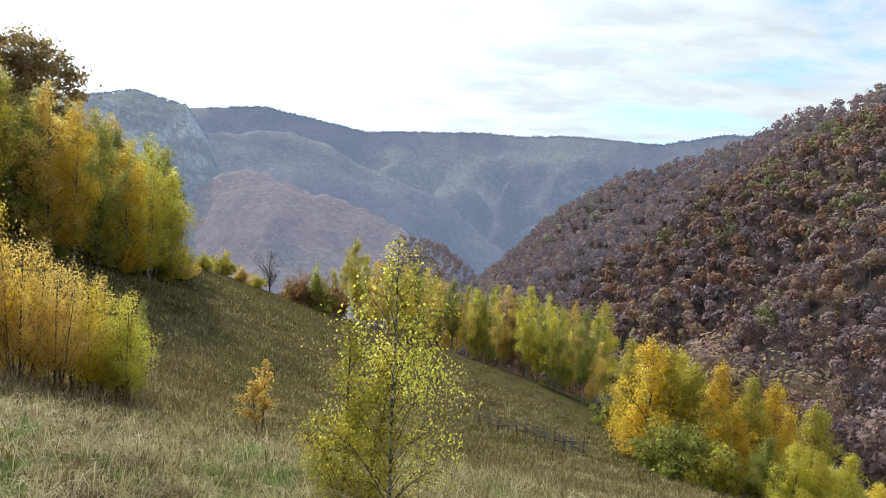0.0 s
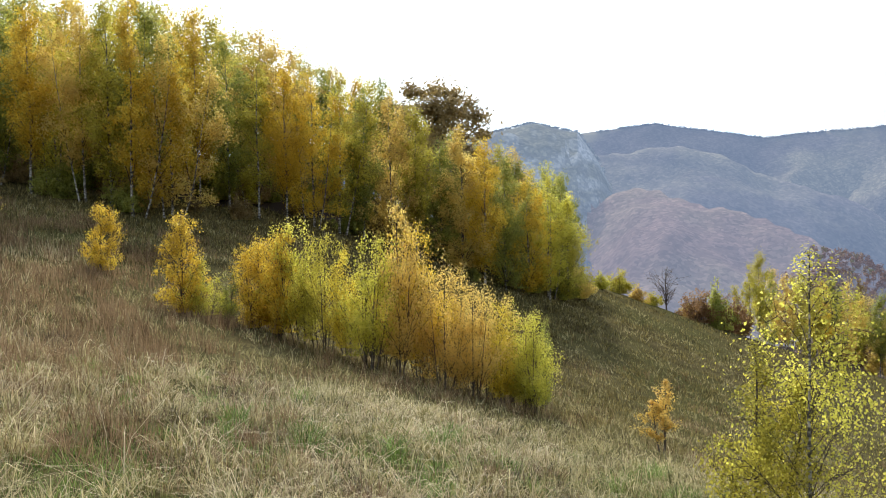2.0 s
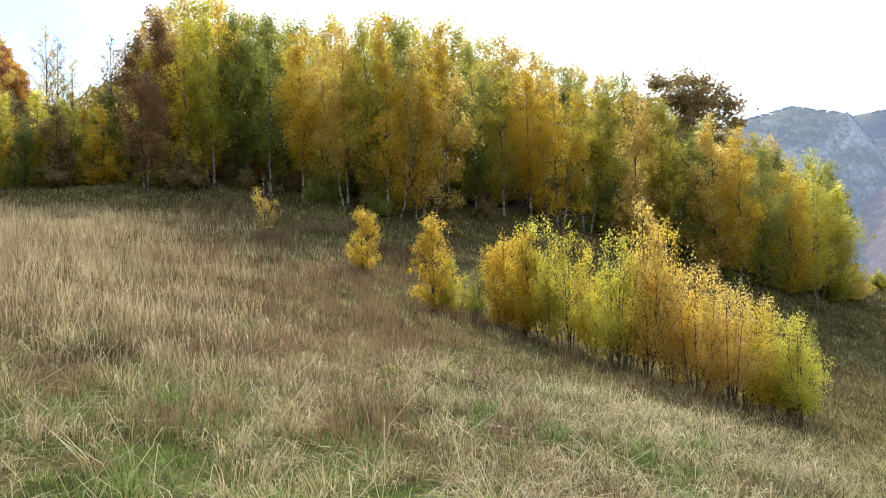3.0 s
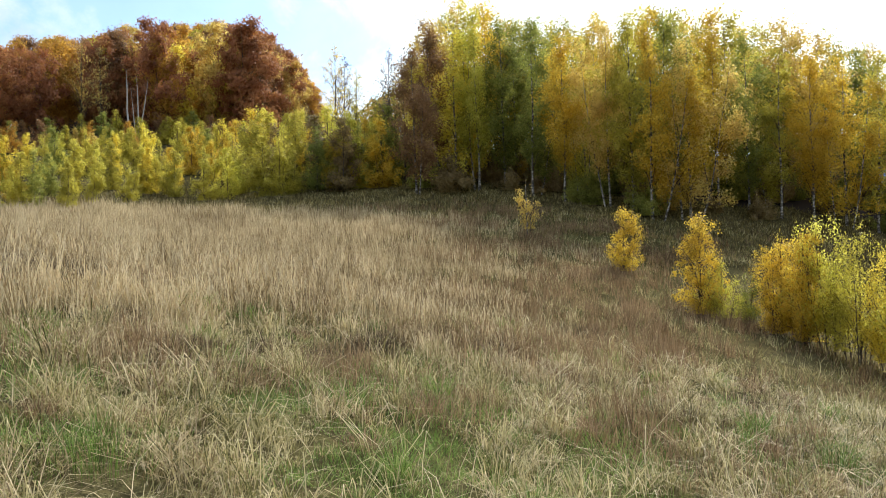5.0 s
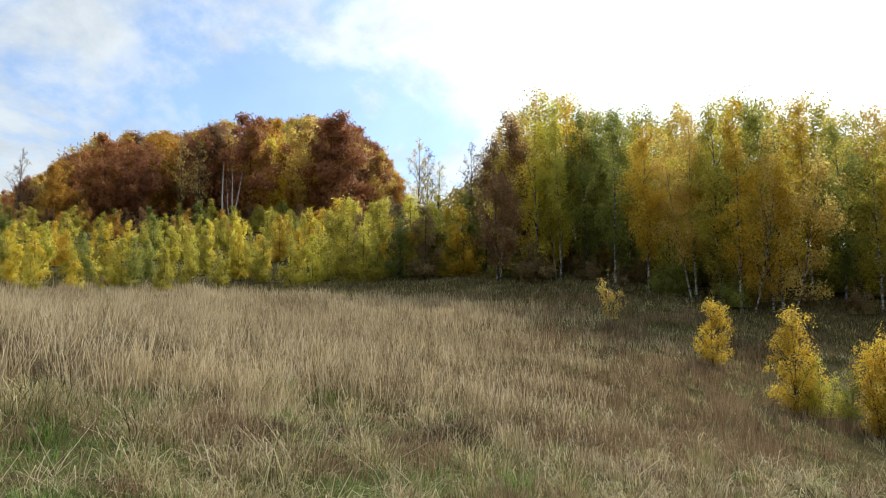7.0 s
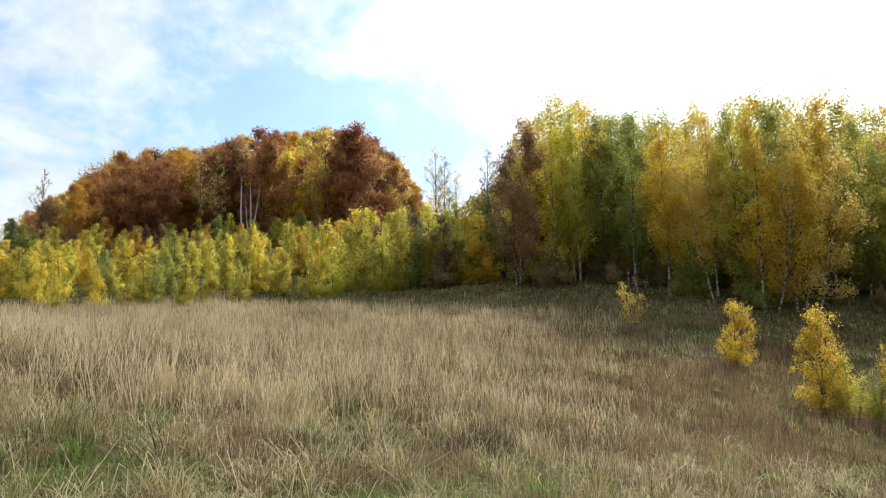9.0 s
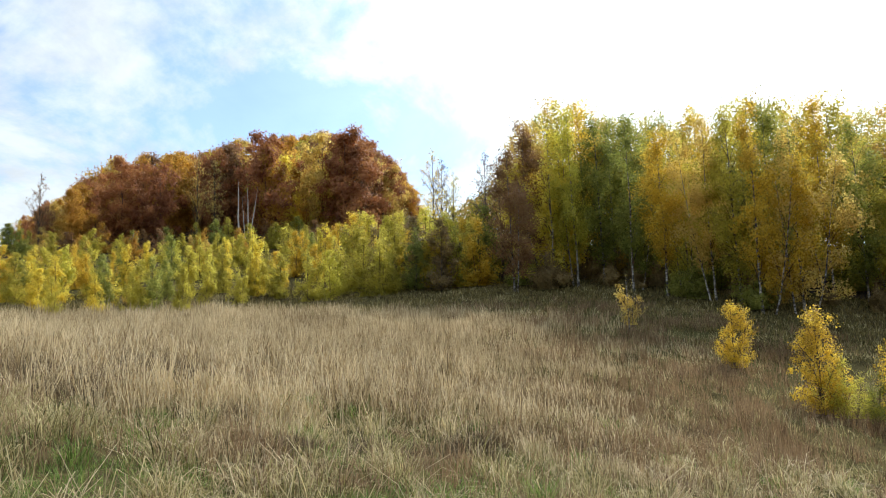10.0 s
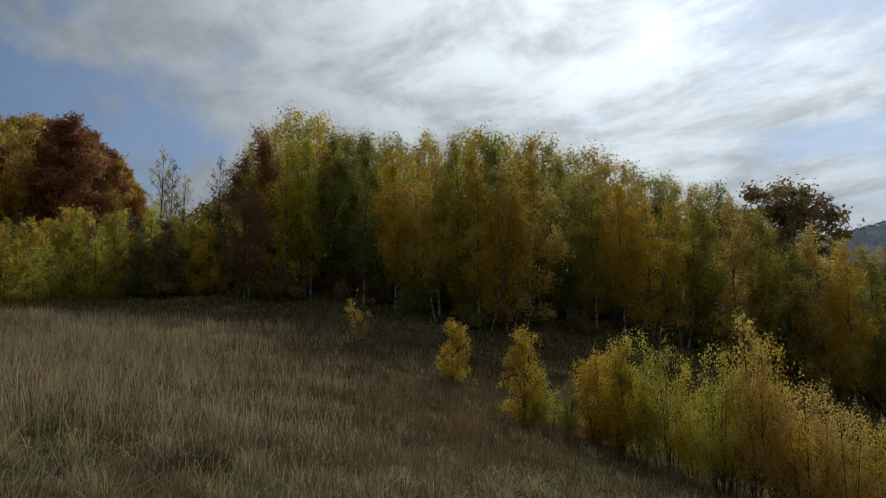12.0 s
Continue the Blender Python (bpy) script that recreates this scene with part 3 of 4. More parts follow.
inner_birches = [tree("birch_tree", "tall birch", "tree", BIRCH_BARK, LEAF["gold"], "birch grove", seed=120 + i, tall=12.0, base=b, spread=2.3, limbs=28, leaves=8500, leaf=0.145, rise=52, droop=0.3, peak=0.45, full=0.6, trunk=0.0075, fill=0.9, twigs=1, clump=0.28, per=44, hang=1.2)
                 for i, b in enumerate([0.16, 0.22, 0.10])]
young_birches = [tree("young_birch", "young birch", "tree", DARK_BARK, LEAF["yellow"], "young birches", seed=140 + i, tall=4.0, base=0.07, spread=s, limbs=30, leaves=5600, leaf=0.092, rise=58, droop=0.0, peak=0.34, full=0.65, trunk=0.006, fill=0.9, twigs=1, stems=k, stem_gap=0.3, clump=0.13, per=40, hang=1.2)
                 for i, (s, k) in enumerate([(1.0, 1), (1.2, 2), (1.35, 2), (0.9, 1)])]
round_trees = [tree("beech_tree", "beech", "tree", DARK_BARK, LEAF["red"], "wooded hill", seed=170 + i, tall=14.0, base=0.10, spread=s, limbs=34, leaves=9500, leaf=0.29, rise=46, droop=-0.05, peak=0.5, full=0.5, trunk=0.010, fill=0.7, twigs=1, clump=0.50, per=62, hang=0.7)
               for i, s in enumerate([4.4, 3.8, 4.9])]

# the birch grove on the shoulder of the hill
EDGE = ([17, 19.5, 24.5, 29.6, 35, 41.8, 49, 54.4, 60, 66, 70], [72, 66, 59, 60, 57, 54, 49, 51, 56, 56, 62])
SKYLINE = ([15, 18.6, 20, 24, 28, 33, 38, 44, 49, 55, 60, 64, 66, 69], [0.8, 2.4, 4.0, 5.9, 7.6, 11.0, 13.0, 14.6, 15.6, 15.4, 16.6, 17.2, 15.2, 12.0])


def canopy(az, r):
    """How high a tree may grow to keep the grove's outline."""
    at = spot(az, r)
    return EYE + r * math.tan(radians(float(np.interp(az, *SKYLINE)))) - at.z


rng = random.Random(5)
FRONT = [(66.8, 57, "russet"), (65.6, 60, "russet"), (63.9, 58, "yellow"), (62.2, 57, "lime"), (60.3, 58, "green"), (58.3, 55, "green"), (56.0, 53, "gold"), (54.5, 55, "olive"),
         (52.8, 52, "ochre"), (51.2, 51, "olive"), (49.9, 49.5, "gold"), (48.8, 53, "green"), (47.3, 51, "ochre"), (45.5, 55, "gold"), (43.5, 56, "green"), (41.5, 56, "olive"), (39.5, 57, "gold"),
         (37.6, 58, "gold"), (35.8, 58.5, "olive"), (34.0, 59, "green"), (32.0, 60, "ochre"), (30.2, 61, "olive"), (28.4, 62, "green"), (26.8, 61, "ochre"), (25.2, 60, "gold"), (23.7, 62, "green"), (22.0, 64, "gold"), (20.6, 66, "lime"), (19.2, 68, "olive")]
for k, (az, r, tint) in enumerate(FRONT):
    h = canopy(az, r) * rng.uniform(0.86, 1.0)
    model, own = (full_birches[k % 2], 10.0) if az < 33 and k % 3 else (tall_birches[k % 5], 12.0)
    plant(model, az, r, h / own, rng.uniform(0, 360), tint, f"tall slender birch with {WORDS[tint]} autumn leaves", wide=rng.uniform(0.85, 1.1))
for k in range(66):
    az = 19.0 + 48.5 * (k + rng.random()) / 66
    r = float(np.interp(az, *EDGE)) + rng.uniform(5, 26)
    h = min(canopy(az, r) * rng.uniform(0.9, 1.03), 17)
    if h < 5:
        continue
    tint = rng.choice(["gold", "olive", "olive", "ochre", "green", "olive", "green"])
    plant(inner_birches[k % 3], az, r, h / 12.0, rng.uniform(0, 360), tint, f"birch with {WORDS[tint]} leaves inside the grove", wide=rng.uniform(0.85, 1.15))

# young birches beyond the straw meadow
for k in range(112):
    az = 68.5 + 36 * (k + rng.random()) / 112
    near = float(np.interp(az, [68, 76, 82, 86, 90, 104], [62, 59, 57, 56, 55, 55]))
    depth = rng.random() ** 1.3
    r = near + depth * 30
    tint = rng.choice(["lime", "olive", "olive", "gold", "gold", "olive", "green", "yellow"])
    plant(young_birches[k % 4], az, r, rng.uniform(0.75, 1.15) * (1 + 0.15 * depth) * float(np.interp(az, [68, 80, 86], [1.15, 0.95, 0.85])), rng.uniform(0, 360), tint, f"young birch with {WORDS[tint]} leaves at the meadow's edge", wide=rng.uniform(0.9, 1.2))

for k in range(26):
    az = 68.3 + 12 * (k + rng.random()) / 26
    r = float(np.interp(az, [68, 80], [59, 57])) + rng.uniform(1, 16)
    tint = rng.choice(["olive", "green", "lime", "olive", "brown", "gold"])
    plant(young_birches[k % 4], az, r, rng.uniform(1.1, 1.6), rng.uniform(0, 360), tint, f"bushy young birch with {WORDS[tint]} leaves beside the grove", wide=rng.uniform(0.9, 1.2))

# the round hill of beeches
HILLTOP = ([72, 73.2, 74.2, 76.1, 78.5, 81.5, 85.3, 89.9, 94.7, 96.7, 98.3, 100.4, 103], [9.4, 10.3, 11.7, 13.9, 15.4, 16.1, 15.0, 14.0, 13.4, 12.0, 10.7, 9.2, 8.0])


def hill_limit(az, r):
    """How high a tree may grow to keep the hill's round outline."""
    return EYE + r * math.tan(radians(float(np.interp(az, *HILLTOP)))) - spot(az, r).z


for k in range(190):
    az, r = 73.5 + 27 * rng.random(), 106 + 100 * ((k + rng.random()) / 190)
    h = min(rng.uniform(11, 18), hill_limit(az, r) * rng.uniform(0.9, 1.03))
    if h < 5:
        continue
    tint = rng.choice(["red", "red", "red", "red", "orange", "red", "orange", "orange", "ochre", "ochre", "russet", "red", "olive"])
    plant(round_trees[k % 3], az, r, h / 14.0, rng.uniform(0, 360), tint, f"beech with {WORDS[tint]} crown on the round hill", wide=rng.uniform(0.72, 1.0))

# shrubs between the meadow's edge and the hill
for k in range(58):
    az, r = 74.0 + 30 * (k + rng.random()) / 58, rng.uniform(88, 107)
    tint = rng.choice(["olive", "green", "ochre", "russet", "olive", "russet", "orange"])
    plant(young_birches[k % 4], az, r, rng.uniform(0.6, 1.0), rng.uniform(0, 360), tint, f"shrubby birch with {WORDS[tint]} leaves at the foot of the hill", wide=rng.uniform(1.1, 1.5))

# single trees of the hill
oak = tree("oak_tree", "old oak with withered brown leaves above the grove", "tree", DARK_BARK, LEAF["brown"], seed=201, tall=13.0, base=0.2, spread=5.2, limbs=46, leaves=24000, leaf=0.25, rise=42, droop=-0.05, peak=0.5, full=0.5, trunk=0.018, fill=0.9, twigs=3, clump=0.44, per=120, hang=0.75)
plant(oak, 28.7, 76, 13.8 / 13.0, 40, wide=1.15)
plant(round_trees[0], 56.9, 84, 0.88, 70, "conifer", "dark green tree standing behind the birches", wide=0.6)
thin_tree = tree("bare_tree", "half-bare slender tree with a few yellow leaves", "tree", DARK_BARK, LEAF["ochre"], seed=205, tall=12.0, base=0.25, spread=1.9, limbs=48, leaves=1500, leaf=0.14, rise=58, droop=0.1, peak=0.5, trunk=0.009, fill=0.6, twigs=5, thin=1.6)
for az, r, h, tint in ((72.5, 78, 12.0, "gold"), (71.9, 80, 11.0, "wood"), (71.1, 76, 9.5, "olive"), (68.7, 68, 11.0, "wood"), (67.6, 64, 10.5, "russet"), (42.9, 80, 13.5, "green"), (89.6, 106, 12.0, "ochre"), (88.4, 104, 11.5, "ochre"), (99.6, 104, 10.0, "russet")):
    plant(thin_tree, az, r, h / 12.0, az * 37 % 360, tint, f"half-bare slender tree with {WORDS[tint]} leaf remains", wide=0.9)
snag = tree("dead_tree", "pale dead tree with bare forked limbs", "tree", GREY_BARK, LEAF["wood"], seed=209, tall=9.0, base=0.3, spread=1.3, limbs=12, leaves=40, leaf=0.1, rise=62, droop=0.0, peak=0.6, trunk=0.017, stems=2, stem_gap=0.7, fill=0.3, twigs=1, thin=2.0)
plant(snag, 86.7, 98, 1.0, 10)
plant(snag, 86.0, 99, 0.9, 120)
for az, r, h, tint, wide in ((83.7, 112, 12.0, "yellow", 0.85), (80.4, 114, 12.5, "lime", 0.7), (82.4, 126, 13.5, "olive", 0.6), (78.4, 118, 14.5, "orange", 0.9), (77.0, 122, 13.0, "ochre", 0.9), (91.0, 116, 13.0, "orange", 1.0), (94.5, 112, 11.5, "red", 1.0), (97.6, 104, 9.5, "orange", 0.7),
                             (99.2, 110, 9.0, "russet", 0.7), (101.4, 112, 8.0, "conifer", 0.8), (103.5, 112, 8.0, "russet", 0.8), (87.5, 116, 13.0, "olive", 0.8), (75.6, 116, 11.0, "ochre", 0.8)):
    plant(round_trees[int(az * 10) % 3], az, r, min(h, hill_limit(az, r)) / 14.0, az * 53 % 360, tint, f"broad tree with {WORDS[tint]} crown at the foot of the hill", wide=wide)

# birch thicket on the slope
thicket = [tree("birch_thicket", "birch shrub", "shrub", DARK_BARK, LEAF["ochre"], "birch thicket", seed=220 + i, tall=4.6, base=0.3, spread=s, limbs=48, leaves=int(n_leaf * 1.3), leaf=0.07, rise=62, droop=0.0, peak=0.34, full=0.85, trunk=0.008, stems=k, stem_gap=0.45, fill=0.9, twigs=3, thin=0.8, clump=0.16, per=34, hang=1.2)
           for i, (s, k, n_leaf) in enumerate([(1.5, 5, 6800), (1.25, 3, 6200), (1.6, 6, 7200)])]
for k, (az, r, h, tint, wide) in enumerate([(21.6, 25, 3.1, "lime", 1.25), (20.9, 26.2, 3.6, "green", 0.6), (23.3, 25.6, 3.3, "lime", 1.2), (22.4, 25.0, 2.9, "lime", 1.2), (24.2, 24.8, 3.0, "yellow", 1.2), (25.2, 25.2, 3.4, "ochre", 1.2), (26.2, 24.6, 4.1, "amber", 1.15), (27.3, 25.6, 3.9, "ochre", 1.1), (28.3, 24.4, 5.0, "amber", 0.95), (29.9, 24.8, 4.6, "gold", 1.0),
                                            (31.6, 24.4, 5.0, "amber", 0.95), (33.0, 25.8, 4.5, "olive", 1.0), (34.0, 25.0, 4.2, "lime", 1.1), (35.5, 26.0, 4.3, "yellow", 0.9), (37.0, 26.8, 3.9, "olive", 1.0), (38.5, 27.0, 4.0, "lime", 1.0), (40.3, 27.4, 3.8, "yellow", 1.0), (41.6, 28.2, 3.2, "gold", 1.0),
                                            (43.9, 28.0, 2.2, "green", 1.2), (45.4, 27.6, 1.9, "lime", 1.5)]):
    plant(thicket[k % 3], az, r, h / 4.6 * (1.1, 0.9, 1.04, 0.86, 1.12)[k % 5], k * 67, tint, f"many-stemmed birch shrub with {WORDS[tint]} leaves on the slope", wide=wide * 0.74)

solo = tree("birch_sapling", "dense bushy young birch with golden yellow leaves on the slope", "tree", DARK_BARK, LEAF["gold"], seed=235, tall=3.6, base=0.12, spread=1.1, limbs=60, leaves=7600, leaf=0.066, rise=55, droop=0.0, peak=0.42, full=0.6, trunk=0.009, fill=1.0, twigs=3, thin=0.8, stems=2, stem_gap=0.25, clump=0.12)
plant(solo, 46.8, 28.0, 1.0, 0, wide=0.95)
plant(solo, 52.0, 34.0, 0.8, 130, wide=0.95)
plant(solo, 40.0, 27.2, 1.05, 200, wide=0.8)
plant(solo, 41.6, 27.8, 0.9, 260, wide=0.9)
thin_shrub = tree("birch_sapling", "sparse small birch with rusty ochre leaves before the grove", "tree", BIRCH_BARK, LEAF["ochre"], seed=231, tall=3.0, base=0.3, spread=0.95, limbs=30, leaves=1100, leaf=0.10, rise=50, droop=0.0, peak=0.5, trunk=0.012, fill=0.8, twigs=4, thin=1.0, stems=2, stem_gap=0.2, clump=0.14)
plant(thin_shrub, 58.8, 41.0, 1.0, 20)

# birches close by
near_birch = tree("birch_sapling", "slender young birch with sparse lime yellow leaves", "tree", BIRCH_BARK, LEAF["lime"], corners=4, seed=241, tall=4.3, base=0.10, spread=1.25, limbs=54, leaves=6200, leaf=0.044, rise=36, droop=0.0, peak=0.40, trunk=0.006, slim=0.14, fill=0.8, twigs=5, thin=0.45, bend=0.015)
plant(near_birch, 3.1, 9.0, 0.77, 0, "lime", wide=0.95)
side_birch = tree("birch_sapling", "bushy young birch with dense green and yellow leaves", "tree", DARK_BARK, LEAF["lime"], corners=4, seed=243, tall=3.3, base=0.05, spread=0.95, limbs=60, leaves=12500, leaf=0.048, slim=0.14, rise=50, droop=0.05, peak=0.48, trunk=0.007, fill=0.9, twigs=5, thin=0.45, stems=2, stem_gap=0.35)
plant(side_birch, 6.5, 9.2, 0.70, 30, "olive")
orange_birch = tree("birch_sapling", "small bright orange birch with two dark stems", "tree", DARK_BARK, LEAF["orange"], corners=4, seed=245, tall=2.9, base=0.46, spread=0.66, limbs=44, leaves=3600, leaf=0.06, rise=40, droop=0.0, peak=0.36, full=0.7, trunk=0.012, fill=0.8, twigs=3, thin=0.6, stems=2, stem_gap=0.12)
plant(orange_birch, 12.5, 20.5, 0.72, 200, "amber", wide=1.2)

# the line of trees below the pasture, and the golden clump at its end
rng = random.Random(9)
for k in range(40):
    f = (k + rng.random()) / 40
    az = 7.0 - 19.5 * f
    row = k % 4
    r = float(np.interp(az, [-12.5, -5.3, 0.6, 5.6, 7], [90, 101, 109, 106, 103])) + (0, 2.5, 9, 17)[row] + rng.uniform(-1, 1)
    h = rng.uniform(8.8, 11.6) + (0, 0, 1.4, 2.4)[row]
    tint = rng.choice(["olive", "olive", "green", "gold", "olive", "green", "ochre", "olive", "lime", "brown"])
    plant(tall_birches[k % 5], az, r, h / 12.0, rng.uniform(0, 360), tint, f"slim tree with {WORDS[tint]} leaves along the pasture's lower edge", wide=rng.uniform(0.8, 1.1))
for k, (az, r, h, tint, wide) in enumerate([(-14.6, 66, 9.8, "gold", 1.15), (-16.0, 67, 9.0, "olive", 1.2), (-17.6, 68, 9.0, "olive", 1.15), (-19.3, 72, 9.5, "gold", 1.0), (-20.4, 66, 6.5, "gold", 1.1), (-21.4, 72, 9.0, "olive", 1.0), (-22.9, 74, 10.0, "gold", 1.0), (-23.8, 70, 7.5, "gold", 1.0),
                                            (-25.5, 76, 9.5, "olive", 0.95), (-22.6, 59, 4.6, "green", 1.3), (-24.4, 57, 4.8, "lime", 1.3), (-25.9, 58, 4.5, "olive", 1.3), (-29.4, 54, 3.6, "yellow", 1.3), (-27.6, 66, 5.5, "lime", 1.2), (-16.6, 78, 10.0, "olive", 1.0), (-13.2, 80, 9.0, "olive", 0.9), (-31.0, 57, 4.0, "olive", 1.2)]):
    plant(clump_birches[k % 2], az - 0.9, r, h * 1.06 / 10.0, k * 71, tint, f"full {WORDS[tint]} birch in the clump below the pasture", wide=wide * 1.05)
bushes = [tree("bush", "low bush", "shrub", DARK_BARK, LEAF["green"], seed=260 + i, tall=3.0, base=0.03, spread=1.9, limbs=30, leaves=6500, leaf=0.13, rise=45, droop=0.0, peak=0.4, trunk=0.009, stems=4, stem_gap=0.8, fill=0.8, twigs=3, clump=0.22, per=60) for i in range(2)]
for k, (az, r, h, tint, wide) in enumerate([(-17.6, 60, 4.6, "green", 1.0), (-19.0, 59, 4.4, "green", 1.0), (-16.4, 61.5, 3.8, "green", 1.0), (-20.4, 58, 3.6, "olive", 1.0), (-12.9, 80, 3.5, "green", 0.9), (17.0, 86, 2.0, "lime", 1.0), (15.6, 90, 3.0, "olive", 0.8), (14.2, 92, 2.2, "ochre", 1.0), (13.2, 94, 1.8, "olive", 1.1), (11.0, 96, 2.0, "ochre", 1.1),
                                            (10.2, 95, 4.2, "russet", 0.9), (8.9, 95, 5.9, "green", 0.6), (8.2, 97, 4.6, "russet", 0.8), (7.4, 100, 4.0, "russet", 0.8), (18.6, 72, 3.2, "ochre", 0.9), (19.6, 68, 3.0, "green", 0.8)]):
    plant(bushes[k % 2], az, r, h / 3.0, k * 83, tint, f"bush with {WORDS[tint]} leaves at the edge of the pasture", wide=wide)
crest_tree = tree("bare_tree", "small dark bare tree with a round crown of twigs", "tree", DARK_BARK, LEAF["wood"], seed=271, tall=5.0, base=0.25, spread=2.1, limbs=30, leaves=260, leaf=0.12, rise=45, droop=-0.1, peak=0.5, trunk=0.018, fill=0.5, twigs=7, thin=1.6)
plant(crest_tree, 12.3, 95, 1.0, 15)

# dark undergrowth among the trunks of the grove
for k in range(84):
    az = 18.5 + 49 * (k + rng.random()) / 84
    r = float(np.interp(az, *EDGE)) + rng.uniform(0.8, 16)
    tint = rng.choice(["green", "brown", "green", "ochre", "brown"])
    plant(bushes[k % 2], az, r, rng.uniform(0.45, 1.1), rng.uniform(0, 360), tint, f"undergrowth bush with {WORDS[tint]} leaves between the birch trunks", wide=rng.uniform(0.8, 1.1))

# ---- woods that nobody could count ----


def woods(name, label, at, tall, wide, cards, size, mat, seed):
    """A wood as one mesh: each tree a stem and a rounded crown of loose leaf cards."""
    g = np.random.default_rng(seed)
    n = len(at)
    ball = g.normal(size=(n, cards, 3))
    ball /= np.linalg.norm(ball, axis=2, keepdims=True)
    ball[:, :, 2] = np.where(ball[:, :, 2] < -0.3, -ball[:, :, 2], ball[:, :, 2])
    lump = 1 + 0.22 * np.sin(ball[:, :, 0] * 5 + g.uniform(0, 6, (n, 1))) * np.sin(ball[:, :, 1] * 5 + g.uniform(0, 6, (n, 1)))
    shell = ball * (g.uniform(0.35, 1.0, (n, cards, 1)) ** 0.4) * lump[:, :, None]
    pts = at[:, None] + shell * np.stack([wide, wide, tall * 0.36], -1)[:, None] + np.stack([0 * tall, 0 * tall, tall * 0.62], -1)[:, None]
    leaves = leaf_cards(g, pts.reshape(-1, 3), size, 0.8, unit(ball.reshape(-1, 3)))
    a = at[:, None] + np.array([[-0.16, 0, -0.5], [0.16, 0, -0.5], [0.10, 0, 0], [-0.10, 0, 0]])[None]
    a[:, 2:, 2] += tall[:, None] * 0.8
    stems = a[:, :3].reshape(-1, 3)
    me = quad_mesh(name, *joined([leaves, (stems, np.arange(len(stems)).reshape(-1, 3))]), mat, True)
    rounded(me, np.concatenate([unit(ball.reshape(-1, 3)), np.tile([0.0, -1.0, 0.0], (n, 1))]), 3)
    return tagged(new(name, me), label, "woods", kind="stuff")


g = np.random.default_rng(77)


def scatter(n, az_low, az_high, r_low, r_high):
    az = np.radians(g.uniform(az_low, az_high, n))
    r = np.sqrt(g.uniform(r_low ** 2, r_high ** 2, n))
    x, y = -np.sin(az) * r, np.cos(az) * r
    return np.stack([x, y, height(x, y)], 1)


inner = scatter(140, 19, 70, 60, 100)
inner = inner[np.hypot(inner[:, 0], inner[:, 1]) > np.interp(np.degrees(np.arctan2(-inner[:, 0], inner[:, 1])), *EDGE) + 7]
for k, tint in enumerate(("olive", "ochre", "green")):
    pick = inner[k::3]
    h = np.array([min(9.5, 0.78 * canopy(math.degrees(math.atan2(-p[0], p[1])), math.hypot(p[0], p[1]))) for p in pick])
    woods("grove_wood", f"close-grown inner trees of the grove, {WORDS[tint]}", pick[h > 3], h[h > 3], np.full((h > 3).sum(), 2.0), 300, 0.30, LEAF[tint], 340 + k)


def even(az_low, az_high, r_low, r_high, gap):
    """Places about gap metres apart, unevenly shifted."""
    out = []
    for r in np.arange(r_low, r_high, gap):
        az = np.arange(np.radians(az_low), np.radians(az_high), gap / r)
        out.append(np.stack([az + g.uniform(-0.45, 0.45, len(az)) * gap / r, r + g.uniform(-0.45, 0.45, len(az)) * gap], 1))
    az, r = np.concatenate(out).T
    x, y = -np.sin(az) * r, np.cos(az) * r
    return np.stack([x, y, height(x, y)], 1)


def far_trees(name, label, at, tall, wide, cards, size, mat, seed):
    """A far wood as one mesh: each tree a stem and a crown of rounded boughs made of fine sprays; "tint" gives every tree one colour."""
    g = np.random.default_rng(seed)
    n, boughs = len(at), 9
    mid = unit(g.normal(size=(n, boughs, 3)) + [0, 0, 0.35]) * g.uniform(0.35, 0.72, (n, boughs, 1))
    fat = g.uniform(0.34, 0.58, (n, boughs))
    pick = g.integers(0, boughs, (n, cards))
    tree_no = np.arange(n)[:, None]
    ball = unit(g.normal(size=(n, cards, 3)) + [0, 0, 0.3])
    shell = mid[tree_no, pick] + ball * fat[tree_no, pick][:, :, None] * g.uniform(0.6, 1.0, (n, cards, 1))
    pts = at[:, None] + shell * np.stack([wide, wide, tall * 0.40], -1)[:, None] + np.stack([0 * tall, 0 * tall, tall * 0.60], -1)[:, None]
    way = unit(ball * 0.55 + unit(shell) * 0.55 + g.normal(0, 0.06, ball.shape)).reshape(-1, 3)
    sprays = leaf_cards(g, pts.reshape(-1, 3), size, 0.8, way, loose=0.25)
    s = at[:, None] + np.array([[-0.2, 0, -0.5], [0.2, 0, -0.5], [0.0, 0, 0]])[None]
    s[:, 2, 2] += tall * 0.9
    me = quad_mesh(name, *joined([sprays, (s.reshape(-1, 3), np.arange(3 * n).reshape(n, 3))]), mat, True)
    rounded(me, np.concatenate([way, np.tile([0.0, -1.0, 0.0], (n, 1))]), 3)
    one = g.uniform(0, 1, n)
    tint = me.attributes.new("tint", "FLOAT", "FACE")
    tint.data.foreach_set("value", np.concatenate([np.repeat(one, cards), np.full(n, 0.25)]).astype(np.float32))
    return tagged(new(name, me), label, "woods", kind="stuff")


